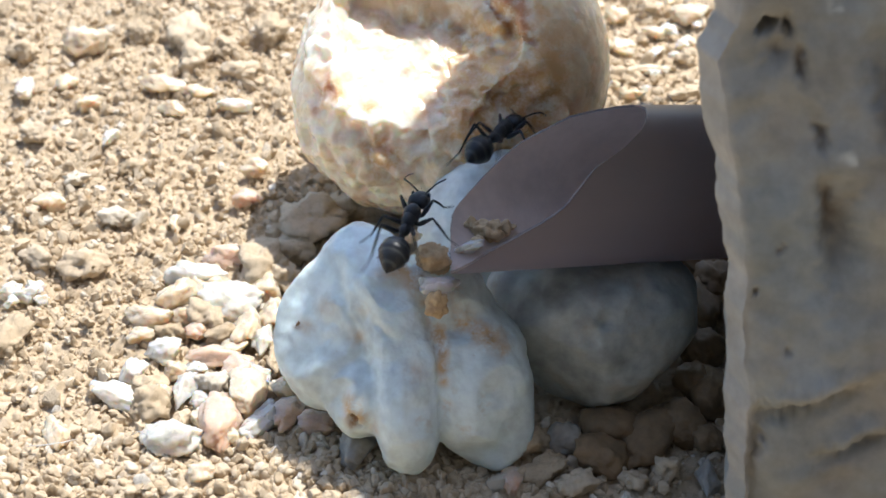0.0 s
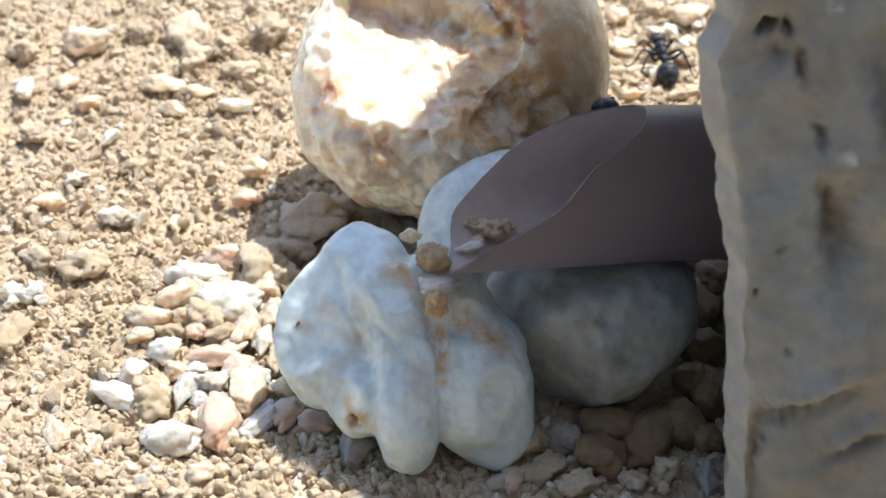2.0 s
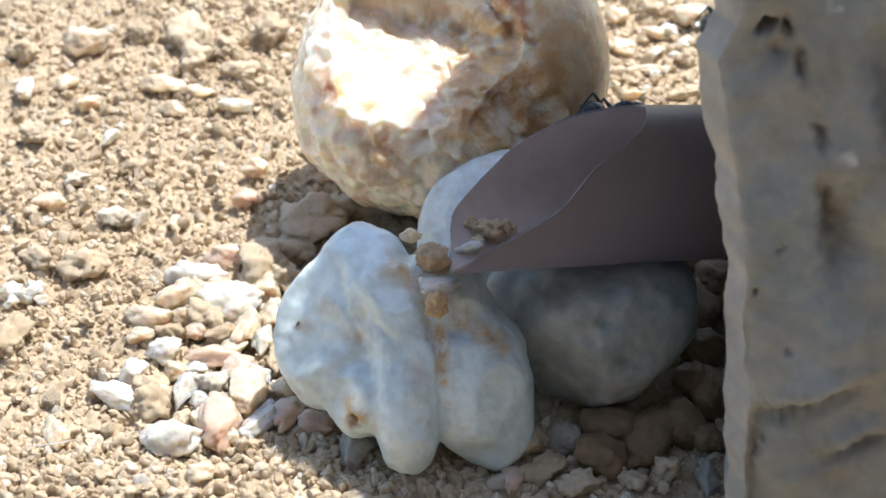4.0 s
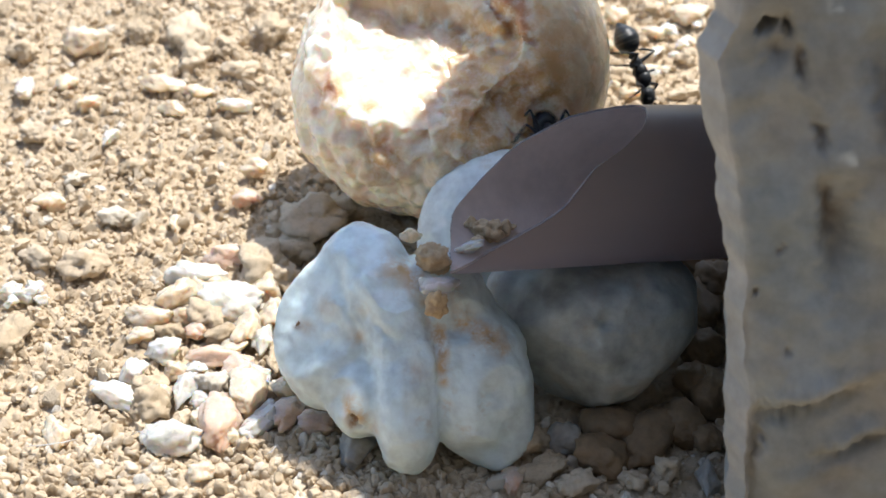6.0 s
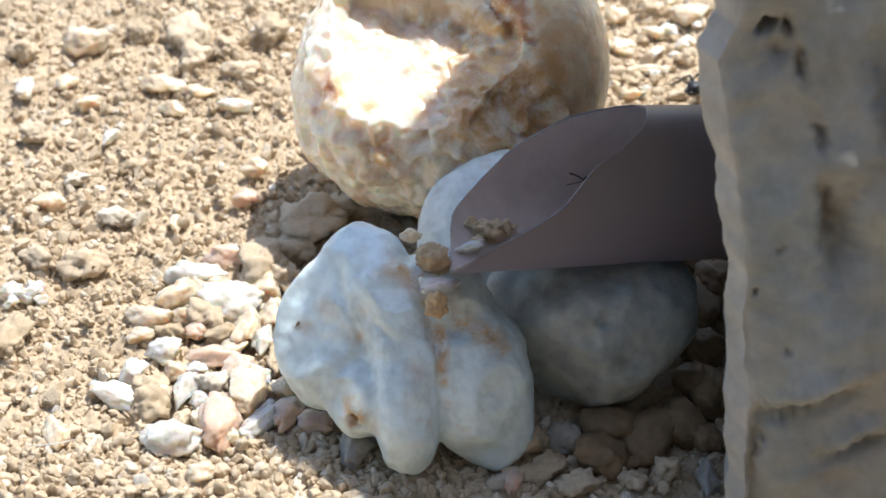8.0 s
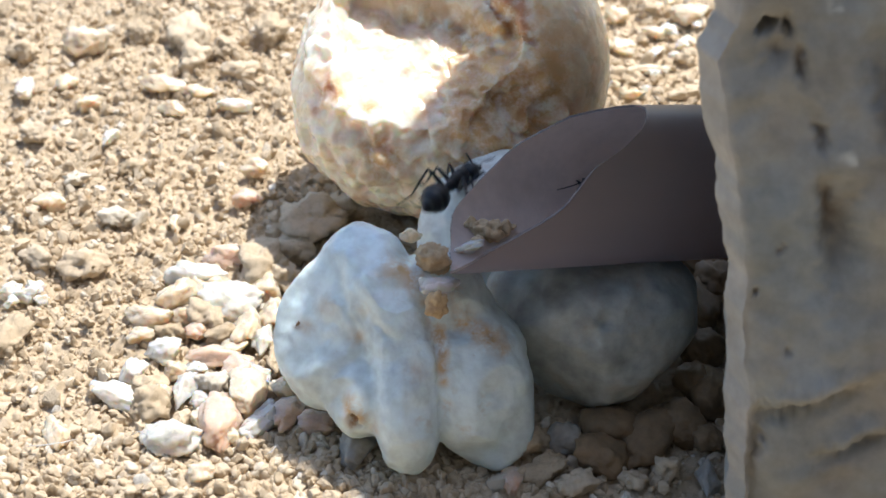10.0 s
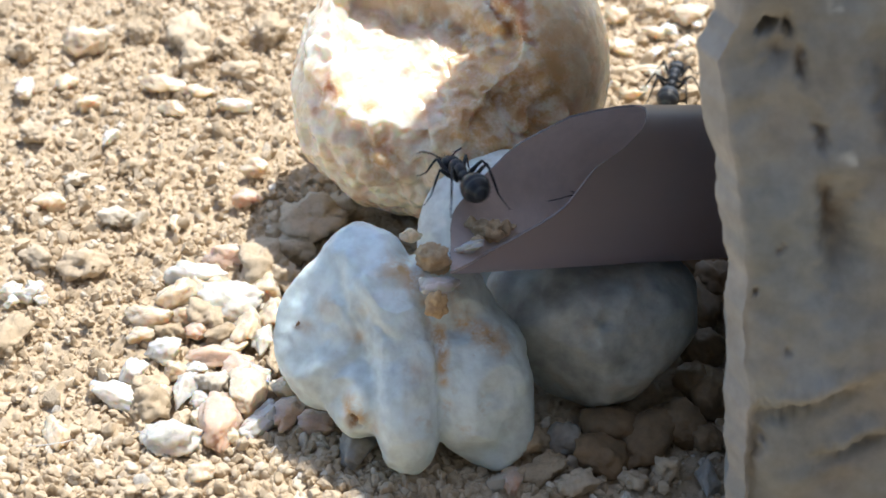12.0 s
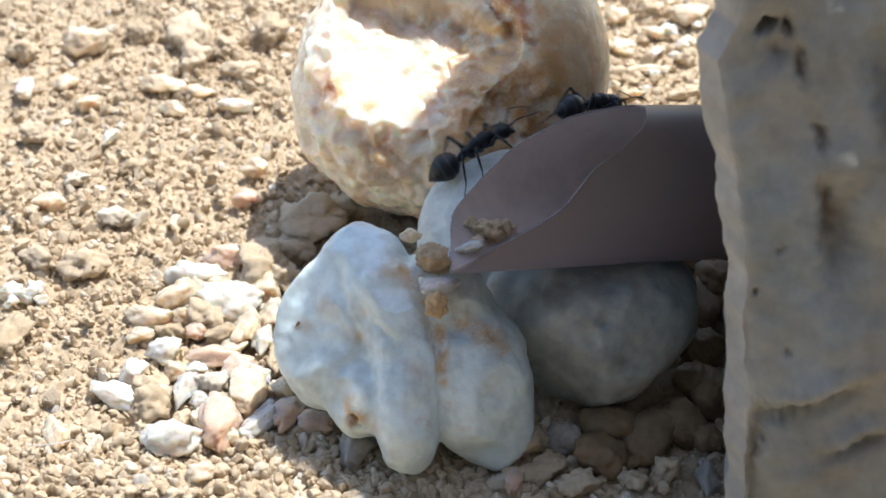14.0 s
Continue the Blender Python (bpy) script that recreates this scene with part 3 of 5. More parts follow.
    verts.append((50 * mm, 30 * mm, 129.5 * mm))
    faces += [(levels * n + i, levels * n + (i + 1) % n, top) for i in range(n)]
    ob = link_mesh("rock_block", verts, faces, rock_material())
    for key, values in (("edge_light", edge_light), ("umber", umber)):
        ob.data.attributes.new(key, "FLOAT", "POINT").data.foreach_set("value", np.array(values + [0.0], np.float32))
    return tagged(ob, "upright grey-beige weathered rock block, pitted and creased", "rock")


build_block()


# ---- brown plastic tube with an obliquely cut mouth ----
def plastic_material():
    m, nt, b = material("brown_plastic", 0.45, 0.35)
    streak = nt.nodes.new("ShaderNodeMapping")
    streak.inputs["Scale"].default_value = (0.12, 1, 1)
    nt.links.new(nt.nodes.new("ShaderNodeTexCoord").outputs["Object"], streak.inputs["Vector"])
    dust = noise_tex(nt, 420.0, 5, 0.6, streak.outputs[0])
    nt.links.new(ramp(nt, dust, [(0.3, (0.066, 0.051, 0.049)), (0.7, (0.092, 0.071, 0.068))]), b.inputs["Base Color"])
    nt.links.new(ramp(nt, dust, [(0.3, (0.3, 0.3, 0.3)), (0.7, (0.5, 0.5, 0.5))]), b.inputs["Roughness"])
    glow = node(nt, "ShaderNodeBsdfTranslucent", Color=(0.80, 0.71, 0.69, 1))
    mix = node(nt, "ShaderNodeMixShader", Fac=0.28)
    nt.links.new(b.outputs[0], mix.inputs[1])
    nt.links.new(glow.outputs[0], mix.inputs[2])
    nt.links.new(mix.outputs[0], nt.nodes["Material Output"].inputs["Surface"])
    return m


MAT["plastic"] = plastic_material()
# inner wall coloured paler than the plastic, in place of light shining through
MAT["lit_inner"] = quartz_material("lit_inner_plastic", (0.70, 0.61, 0.575), (0.60, 0.50, 0.45), 0.10, 0.0, 0.65)
dn = MAT["lit_inner"].node_tree
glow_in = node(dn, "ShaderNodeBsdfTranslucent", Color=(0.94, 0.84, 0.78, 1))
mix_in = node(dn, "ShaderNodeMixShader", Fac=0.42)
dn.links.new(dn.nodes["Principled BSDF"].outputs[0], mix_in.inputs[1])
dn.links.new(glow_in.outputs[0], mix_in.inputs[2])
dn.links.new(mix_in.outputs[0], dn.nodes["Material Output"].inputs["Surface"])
MAT["raw_edge"] = quartz_material("raw_edge", (0.20, 0.165, 0.16), (0.12, 0.095, 0.09), 0.1, 0.0, 0.7)
TUBE_A, TUBE_B = Vector((11.4, -5.1, 21.4)) * mm, Vector((27.6, 2.5, 16.5)) * mm
TUBE_R, TUBE_WALL = 7.55, 0.22


def build_tube():
    n, m = 240, 60
    s_end = 32.0

    def cut(a):
        turn = (math.degrees(a) + 180) % 360 - 180
        s = float(np.interp(turn, [-180, -165, -150, -142, -135, -120, -105, -90, -75, -60, -45, -30, -15, 0, 15, 30, 45, 60, 75, 90, 105, 120, 135, 150, 165, 180],
                            [-10.2, -9.3, -8.6, -8.3, -7.5, -5.3, -3.3, -1.3, 1.2, 3.1, 6.1, 7.8, 7.7, 6.6, 5.0, 2.2, -1.6, -3.6, -5.5, -8.9, -11.6, -12.7, -13.3, -12.3, -11.2, -10.2]))
        return s + 0.12 * noise.noise(Vector((math.cos(a) * 6, math.sin(a) * 6, 2))) + 0.06 * noise.noise(Vector((math.cos(a) * 25, math.sin(a) * 25, 7)))
    verts, faces, inner, rim = [], [], [], []
    for wall in (0, 1):
        r = TUBE_R - wall * TUBE_WALL
        for i in range(n):
            a = 2 * math.pi * i / n
            s0 = cut(a) - wall * 0.05
            for j in range(m + 1):
                s = s0 + (s_end - s0) * (j / m) ** 1.4
                verts.append((s * mm, -r * math.sin(a) * mm, r * math.cos(a) * mm))
    w = m + 1
    for i in range(n):
        k = (i + 1) % n
        for j in range(m):
            faces.append((i * w + j, k * w + j, k * w + j + 1, i * w + j + 1))
            inner.append((i * w + j, i * w + j + 1, k * w + j + 1, k * w + j))
        rim += [verts[i * w], verts[n * w + i * w]]
    ob = link_mesh("plastic_tube", verts[:n * w], faces, MAT["plastic"])
    link_mesh("inner_wall", verts[n * w:], inner, MAT["lit_inner"], ob, "inside of the tube, matte, coloured paler to look brightly lit")
    link_mesh("cut_rim", rim, [(2 * i, 2 * i + 1, (2 * i + 3) % (2 * n), (2 * i + 2) % (2 * n)) for i in range(n)], MAT["raw_edge"], ob, "rough pale sawn edge of the tube")
    d = (TUBE_B - TUBE_A).normalized()
    x, z = d, (Vector((0, 0, 1)) - d * d.z).normalized()
    y = z.cross(x)
    ob.matrix_world = Matrix.Translation(TUBE_A) @ Matrix((x, y, z)).transposed().to_4x4()
    return tagged(ob, "brown plastic tube with obliquely cut open end, resting on stones", "tube")


build_tube()


# ---- small stones on the soil ----


def limb(points, radii, sides=7):
    """A tapered bent limb through points, millimetres."""
    bm = bmesh.new()
    rings = []
    for i, (p, r) in enumerate(zip(points, radii)):
        p = Vector(p)
        a, b = Vector(points[max(i - 1, 0)]), Vector(points[min(i + 1, len(points) - 1)])
        t = (b - a).normalized()
        u = t.cross(Vector((0.13, 0.31, 0.94))).normalized()
        v = t.cross(u)
        rings.append([bm.verts.new((p + (u * math.cos(k * 2 * math.pi / sides) + v * math.sin(k * 2 * math.pi / sides)) * r) * mm) for k in range(sides)])
    for a, b in zip(rings, rings[1:]):
        for k in range(sides):
            bm.faces.new((a[k], a[(k + 1) % sides], b[(k + 1) % sides], b[k]))
    bm.faces.new(rings[0][::-1])
    bm.faces.new(rings[-1])
    bmesh.ops.recalc_face_normals(bm, faces=bm.faces)
    return bm


STONE_WORDS = {
    "chip_brown": "smooth brown pebble in shade beside the rock block",
    "chip_white": "angular milky white quartz chip lying on soil",
    "chip_cream": "cream translucent quartz chip lying on soil",
    "chip_ochre": "crumbly ochre clod of fine earth grains",
    "chip_tan": "tan rough little stone lying on soil",
    "chip_pink": "pinkish brown quartz chip lying on soil",
    "chip_clear": "clear greyish quartz flake lying on soil",
    "grey": "grey-white small pebble in shade on soil",
}


def small_stone(x, y, z, a, b, c, turn, mat, sharp, seed):
    """A chip of half-sizes a, b, c in millimetres; sharp: 0 rounded to 1 broken along planes."""
    rng = random.Random(seed)
    dirs, faces = sphere_points(4)
    r = np.full(len(dirs), 1.0)
    for _ in range(10):
        n = np.array([rng.gauss(0, 1) for _ in range(3)])
        n /= np.linalg.norm(n)
        dot = dirs @ n
        cap = rng.uniform(0.50, 0.88)
        plane = np.where(dot > 0.05, cap / np.maximum(dot, 0.05), 9.0)
        r = np.minimum(r, plane * sharp + np.maximum(plane, 1.0) * (1 - sharp))
    off = Vector((seed * 1.7, seed * 0.6, 2))
    verts = []
    clod = mat in ("chip_tan", "chip_ochre")
    for d, reach in zip(dirs, r):
        p = Vector(d) * float(reach)
        q = Vector((p.x * a, p.y * b, p.z * c))
        k = 1 + (0.42 if clod else 0.24) * noise.fractal(p * 1.1 + off, 0.9, 2.0, 2) + (0.20 * min(1.0, 1.7 / max(a, b), max(a, b) / 1.8) if clod else 0.14) * noise.fractal(q * 2.6 + off, 0.7, 2.0, 3)
        if clod:
            far = noise.voronoi(q * 1.4 + off)[0][0]
            k += (0.34 * max(0.0, 1 - (far / 0.7) ** 2) - 0.12) / max(a, b)
            k += 0.16 * min(1.0, 1.2 / max(a, b)) * min(1.0, max(a, b) / 2.0) * noise.fractal(q * 3.4 + off, 0.7, 2.1, 3) - 0.14 * abs(noise.noise(q * 2.2 - off))
        verts.append(q * k * 1.25 * mm)
    ob = link_mesh("small_stone", verts, faces, MAT[mat], smooth=True)
    ob.matrix_world = pose(x * mm, y * mm, (z + (0.3 if z < 1.5 else 0.0)) * mm, rng.uniform(-8, 8), rng.uniform(-8, 8), turn)
    return tagged(ob, STONE_WORDS[mat], "stone", "small stones on the soil")


small_stone(-26.5, 7.3, 0.51, 2.52, 1.65, 1.14, 0, "chip_white", 1, 1)
small_stone(-21.8, 2.9, 0.70, 2.85, 2.44, 1.57, -5, "chip_white", 1, 2)
small_stone(-18.6, 5.0, 0.51, 1.37, 2.15, 1.13, 0, "chip_cream", 0.85, 3)
small_stone(-28.0, 3.9, 0.57, 1.74, 1.87, 1.26, 0, "chip_cream", 0.85, 4)
small_stone(-26.0, 5.3, 0.43, 1.75, 1.30, 0.95, 10, "chip_cream", 0.95, 5)
small_stone(-20.0, -1.0, 0.50, 1.34, 2.94, 1.10, 0, "chip_cream", 0.85, 6)
small_stone(-18.3, -2.9, 0.38, 0.96, 1.83, 0.84, 0, "chip_white", 0.95, 7)
small_stone(-24.1, 0.6, 0.58, 1.65, 1.92, 1.29, 0, "chip_tan", 0.7, 8)
small_stone(-22.7, -2.3, 0.42, 1.93, 1.25, 0.93, 8, "chip_tan", 0.8, 9)
small_stone(-29.8, 0.4, 0.46, 2.75, 1.43, 1.02, -25, "chip_cream", 0.9, 10)
small_stone(-28.1, -4.8, 0.51, 1.91, 1.63, 1.13, 0, "chip_white", 1, 11)
small_stone(-23.0, -6.1, 0.41, 3.32, 1.23, 0.91, 6, "chip_pink", 1, 12)
small_stone(-30.9, -8.0, 0.45, 1.35, 1.37, 0.99, 0, "chip_white", 1, 13)
small_stone(-32.1, -11.3, 0.40, 2.37, 1.19, 0.89, -22, "chip_white", 1, 14)
small_stone(-25.4, -10.8, 0.38, 0.99, 2.17, 0.85, -10, "chip_clear", 1, 15)
small_stone(-22.8, -9.5, 0.40, 1.45, 1.25, 0.95, 0, "chip_tan", 0.8, 16)
small_stone(-23.7, -12.0, 0.33, 0.86, 0.87, 0.73, 0, "chip_clear", 0.75, 17)
small_stone(-19.4, -11.2, 0.57, 1.56, 3.44, 1.27, 8, "chip_cream", 0.8, 18)
small_stone(-18.5, -8.0, 0.35, 1.88, 0.97, 0.78, -30, "chip_clear", 0.95, 19)
small_stone(-21.2, -15.1, 0.67, 1.88, 3.10, 1.49, 0, "chip_pink", 0.9, 20)
small_stone(-17.2, -14.4, 0.43, 1.14, 2.51, 0.96, -35, "chip_clear", 1, 21)
small_stone(-14.9, -13.2, 0.44, 1.15, 2.47, 0.97, -15, "chip_pink", 1, 22)
small_stone(-25.8, -17.7, 0.64, 3.14, 2.19, 1.43, 6, "chip_white", 1, 23)
small_stone(-28.7, -12.8, 0.55, 1.61, 1.79, 1.22, 0, "chip_tan", 0.65, 24)
small_stone(-36.9, -16.5, 0.38, 0.96, 2.11, 0.83, 25, "chip_cream", 0.7, 25)
small_stone(-43.9, -3.1, 0.41, 1.69, 2.40, 1.16, 0, "chip_tan", 0.7, 26)
small_stone(-44.0, 4.1, 0.43, 1.3, 0.7, 0.75, 0, "chip_white", 1, 27)
small_stone(-42.2, 3.4, 0.3, 0.8, 0.6, 0.6, 20, "chip_white", 1, 138)
small_stone(-45.2, 3.0, 0.3, 0.7, 0.5, 0.5, 50, "chip_white", 1, 139)
small_stone(-45.6, 4.7, 0.35, 1.12, 0.96, 0.77, 0, "chip_white", 0.7, 28)
small_stone(-43.2, 5.2, 0.31, 0.87, 0.81, 0.68, 0, "chip_white", 0.7, 29)
small_stone(-29.1, -9.6, 0.34, 1.5, 1.2, 0.9, -10, "chip_tan", 0.8, 30)
small_stone(-33.0, 57.8, 0.76, 2.17, 3.00, 1.70, 0, "chip_tan", 0.8, 31)
small_stone(-31.7, 51.5, 0.65, 2.27, 2.22, 1.45, 0, "chip_tan", 0.8, 32)
small_stone(-46.4, 55.2, 0.61, 2.76, 2.05, 1.35, -20, "chip_cream", 1, 33)
small_stone(-35.2, 45.0, 0.45, 2.80, 1.37, 0.99, -8, "chip_cream", 1, 34)
small_stone(-30.4, 43.4, 0.37, 2.20, 1.07, 0.83, 20, "chip_cream", 1, 35)
small_stone(-25.9, 40.7, 0.32, 1.88, 0.86, 0.72, 0, "chip_white", 1, 36)
small_stone(-39.7, 33.5, 0.32, 0.77, 1.57, 0.70, -20, "chip_white", 1, 37)
small_stone(-33.1, 39.8, 0.32, 1.44, 0.86, 0.72, 0, "chip_cream", 0.95, 38)
small_stone(-28.0, -1.7, 0.38, 1.21, 1.09, 0.84, 0, "chip_tan", 0.75, 39)
small_stone(-14.6, 16.4, 0.87, 3.03, 3.12, 1.94, 10, "chip_tan", 1, 40)
small_stone(-11.7, 19.2, 0.54, 1.99, 1.75, 1.19, 0, "chip_tan", 1, 41)
small_stone(-16.4, 13.8, 0.48, 1.95, 1.53, 1.08, 0, "chip_tan", 1, 42)
small_stone(-18.9, 8.5, 0.76, 2.92, 2.67, 1.69, 10, "chip_tan", 0.85, 43)
small_stone(-23.5, 10.7, 0.52, 2.31, 1.68, 1.16, 0, "chip_pink", 0.85, 44)
small_stone(-15.9, 11.5, 0.48, 1.80, 1.52, 1.07, 0, "chip_tan", 0.85, 45)
small_stone(-22.1, 21.3, 0.39, 1.61, 1.14, 0.87, 15, "chip_pink", 0.95, 46)
small_stone(-29.8, 16.7, 0.26, 0.59, 1.30, 0.57, 10, "chip_cream", 1, 47)
small_stone(-43.4, 41.2, 0.39, 1.45, 1.16, 0.88, 0, "chip_cream", 0.85, 48)
small_stone(-17.1, 6.9, 0.51, 1.89, 1.65, 1.14, 20, "chip_tan", 0.85, 49)
small_stone(-17.8, 0.9, 0.42, 1.10, 1.79, 0.94, 0, "chip_cream", 0.8, 50)
small_stone(-38.6, 9.2, 0.56, 2.29, 1.84, 1.24, -15, "chip_tan", 0.8, 51)
small_stone(-43.7, 10.4, 0.40, 2.24, 1.17, 0.88, -30, "chip_tan", 0.75, 52)
small_stone(-47.0, 45.7, 0.40, 1.48, 1.18, 0.89, 30, "chip_cream", 0.9, 53)
small_stone(-36.4, 27.4, 0.38, 1.65, 1.08, 0.84, 0, "chip_tan", 0.8, 54)
small_stone(-49.0, 34.3, 0.43, 1.84, 1.31, 0.96, 0, "chip_tan", 0.8, 55)
small_stone(-28.4, 54.4, 0.51, 1.68, 1.63, 1.13, 0, "chip_tan", 0.8, 56)
small_stone(-25.3, 48.3, 0.45, 1.94, 1.39, 1.00, 0, "chip_tan", 0.8, 57)
small_stone(-22.5, 57.8, 0.61, 2.01, 2.07, 1.37, 0, "chip_tan", 0.75, 58)
small_stone(-36.2, 17.5, 0.39, 1.71, 1.12, 0.86, 0, "chip_tan", 0.8, 59)
small_stone(-44.4, 20.7, 0.41, 1.60, 1.23, 0.91, 0, "chip_cream", 0.85, 60)
small_stone(-42.6, 25.2, 0.33, 1.36, 0.89, 0.73, 0, "chip_tan", 0.8, 61)
small_stone(-21.6, 27.4, 0.38, 1.37, 1.08, 0.84, 0, "chip_cream", 0.8, 62)
small_stone(-54.2, 53.7, 0.51, 1.83, 1.63, 1.13, 0, "chip_tan", 0.8, 63)
small_stone(-39.5, 58.0, 0.47, 1.70, 1.45, 1.03, 0, "chip_tan", 0.8, 64)
small_stone(-52.3, 44.3, 0.45, 1.18, 1.98, 0.99, 0, "chip_white", 0.95, 65)
small_stone(11.6, -17.3, 0.57, 1.35, 2.1, 1.1, 0, "grey", 0.95, 66)
small_stone(15.9, -15.5, 0.69, 2.27, 2.37, 1.53, 10, "chip_brown", 0.75, 67)
small_stone(14.6, -20.0, 0.67, 2.33, 2.31, 1.50, -25, "chip_brown", 0.75, 68)
small_stone(19.5, -17.0, 0.68, 1.91, 4.09, 1.52, -35, "chip_brown", 0.8, 69)
small_stone(8.4, -17.7, 0.61, 1.79, 2.04, 1.35, 0, "chip_tan", 0.85, 70)
small_stone(6.7, -22.4, 0.35, 1.0, 1.5, 0.8, -10, "chip_pink", 1, 71)
small_stone(24.5, -22.5, 0.38, 0.98, 2.17, 0.85, 0, "grey", 0.95, 72)
small_stone(22.8, -15.5, 0.72, 2.27, 2.52, 1.61, 0, "chip_brown", 0.75, 73)
small_stone(26.0, -11.4, 0.70, 1.97, 2.42, 1.56, 0, "chip_brown", 0.75, 74)
small_stone(9.8, -21.1, 0.46, 1.87, 1.42, 1.02, 20, "chip_tan", 0.85, 75)
small_stone(17.6, -22.5, 0.35, 1.1, 0.9, 0.7, 0, "chip_tan", 0.85, 76)
small_stone(20.8, -21.7, 0.46, 1.54, 1.41, 1.01, 0, "chip_tan", 0.85, 77)
small_stone(11.8, -23.4, 0.42, 1.63, 1.25, 0.93, 0, "chip_tan", 0.85, 78)
small_stone(25.3, -17.1, 0.5, 1.3, 1.5, 1.0, 0, "chip_brown", 0.85, 79)
# stones coloured brown to darken this gap in place of deep shade
small_stone(26.0, -4.8, 0.76, 2.15, 3.15, 1.69, 0, "chip_brown", 0.75, 80)
small_stone(24.6, -9.7, 0.63, 1.75, 2.13, 1.40, 0, "chip_brown", 0.8, 81)
small_stone(27.2, 2.5, 0.66, 1.85, 3.49, 1.47, 0, "chip_brown", 0.75, 82)
small_stone(-8.3, -18.6, 0.57, 1.56, 2.12, 1.27, 0, "grey", 0.8, 83)
small_stone(-11.9, -15.2, 0.43, 1.70, 1.32, 0.96, -15, "chip_pink", 0.9, 86)
small_stone(-22.8, -21.7, 0.35, 1.21, 0.97, 0.78, 0, "chip_cream", 0.85, 91)
small_stone(-26.6, 1.0, 0.38, 1.35, 1.11, 0.85, 20, "chip_cream", 0.95, 95)
small_stone(-25.2, -1.7, 0.34, 1.09, 0.93, 0.76, -20, "chip_pink", 0.95, 96)
small_stone(-21.1, -4.3, 0.34, 1.20, 0.92, 0.75, 10, "chip_cream", 0.95, 97)
small_stone(-20.5, -7.8, 0.41, 1.06, 1.71, 0.91, 20, "chip_pink", 0.95, 98)
small_stone(-24.8, -7.2, 0.29, 1.06, 0.76, 0.64, 0, "chip_white", 1, 99)
small_stone(-26.7, -7.7, 0.33, 1.18, 0.90, 0.74, -10, "chip_cream", 0.95, 100)
small_stone(-20.2, -16.8, 0.32, 1.01, 0.85, 0.71, 0, "chip_cream", 0.95, 101)
small_stone(-18.6, -16.4, 0.28, 0.90, 0.73, 0.61, 10, "chip_white", 0.95, 102)
small_stone(-23.7, -14.1, 0.32, 0.80, 1.12, 0.72, 0, "chip_cream", 0.95, 103)
small_stone(-27.4, -11.0, 0.33, 1.04, 0.88, 0.73, 0, "chip_cream", 0.95, 104)
small_stone(-15.8, -10.2, 0.37, 1.16, 1.04, 0.81, 20, "chip_cream", 0.95, 105)
small_stone(-16.7, -6.0, 0.37, 0.95, 1.33, 0.83, 0, "chip_tan", 0.9, 106)
small_stone(-24.3, 6.6, 0.35, 1.26, 0.97, 0.78, -15, "chip_cream", 0.95, 107)
small_stone(-20.8, 7.1, 0.35, 1.13, 0.98, 0.78, 10, "chip_tan", 0.95, 108)
small_stone(-30.8, -2.5, 0.34, 1.21, 0.92, 0.75, 0, "chip_cream", 0.95, 109)
small_stone(-25.3, -14.5, 0.28, 0.80, 0.74, 0.62, 0, "chip_tan", 0.95, 110)
# brown stones added to paint the shade below the tube
small_stone(27.5, 9.8, 0.68, 2.30, 2.35, 1.52, 0, "chip_brown", 0.75, 111)
small_stone(24.7, 9.2, 0.60, 2.55, 2.00, 1.33, 0, "chip_brown", 0.75, 112)
small_stone(28.9, 6.2, 0.67, 1.89, 2.31, 1.50, 0, "chip_brown", 0.75, 113)
small_stone(22.4, 10.7, 0.56, 2.56, 1.85, 1.25, 0, "chip_tan", 0.75, 114)
small_stone(26.2, 48.8, 0.27, 1.94, 0.72, 0.61, 4, "chip_cream", 0.9, 115)
small_stone(30.2, 43.6, 0.27, 1.76, 0.71, 0.60, 8, "chip_tan", 0.9, 116)
small_stone(23.6, 43.4, 0.24, 1.46, 0.63, 0.53, -8, "chip_cream", 0.9, 117)
small_stone(23.1, 54.4, 0.31, 1.6, 1.2, 0.9, -25, "chip_cream", 0.95, 118)
small_stone(27.8, 58.0, 0.37, 1.7, 1.2, 0.8, 0, "chip_cream", 0.95, 119)
small_stone(32.4, 62.3, 0.52, 2.36, 1.69, 1.16, 0, "chip_cream", 0.9, 120)
small_stone(31.1, 51.5, 0.45, 1.5, 1.3, 0.9, 15, "chip_tan", 0.9, 121)
small_stone(23.0, 62.3, 0.42, 1.4, 1.3, 0.9, 0, "chip_cream", 0.9, 122)
small_stone(22.8, 47.0, 0.45, 1.78, 1.39, 1.00, 0, "chip_tan", 0.8, 123)
small_stone(27.7, 64.0, 0.42, 1.5, 1.1, 0.9, 10, "chip_tan", 0.95, 124)
small_stone(-8.3, -19.9, 6.32, 0.47, 0.33, 0.52, 0, "chip_brown", 0.5, 125)
small_stone(-7.9, -20.2, 5.81, 0.36, 0.25, 0.41, 0, "chip_brown", 0.5, 126)
small_stone(-13.5, -12.5, 10.66, 0.26, 0.19, 0.42, 0, "chip_brown", 0.5, 127)
small_stone(2.5, -8.6, 16.93, 1.35, 0.60, 0.50, 22, "chip_clear", 0.6, 128)
small_stone(4.3, -5.7, 16.7, 1.55, 1.15, 1.10, 0, "chip_ochre", 0.6, 129)
small_stone(2.9, -5.4, 17.2, 0.75, 0.6, 0.6, 0, "chip_ochre", 0.6, 151)
small_stone(5.8, -5.0, 16.3, 0.7, 0.55, 0.6, 30, "chip_ochre", 0.6, 152)
small_stone(3.4, -7.2, 16.74, 0.53, 0.37, 0.37, 20, "chip_ochre", 0.5, 130)
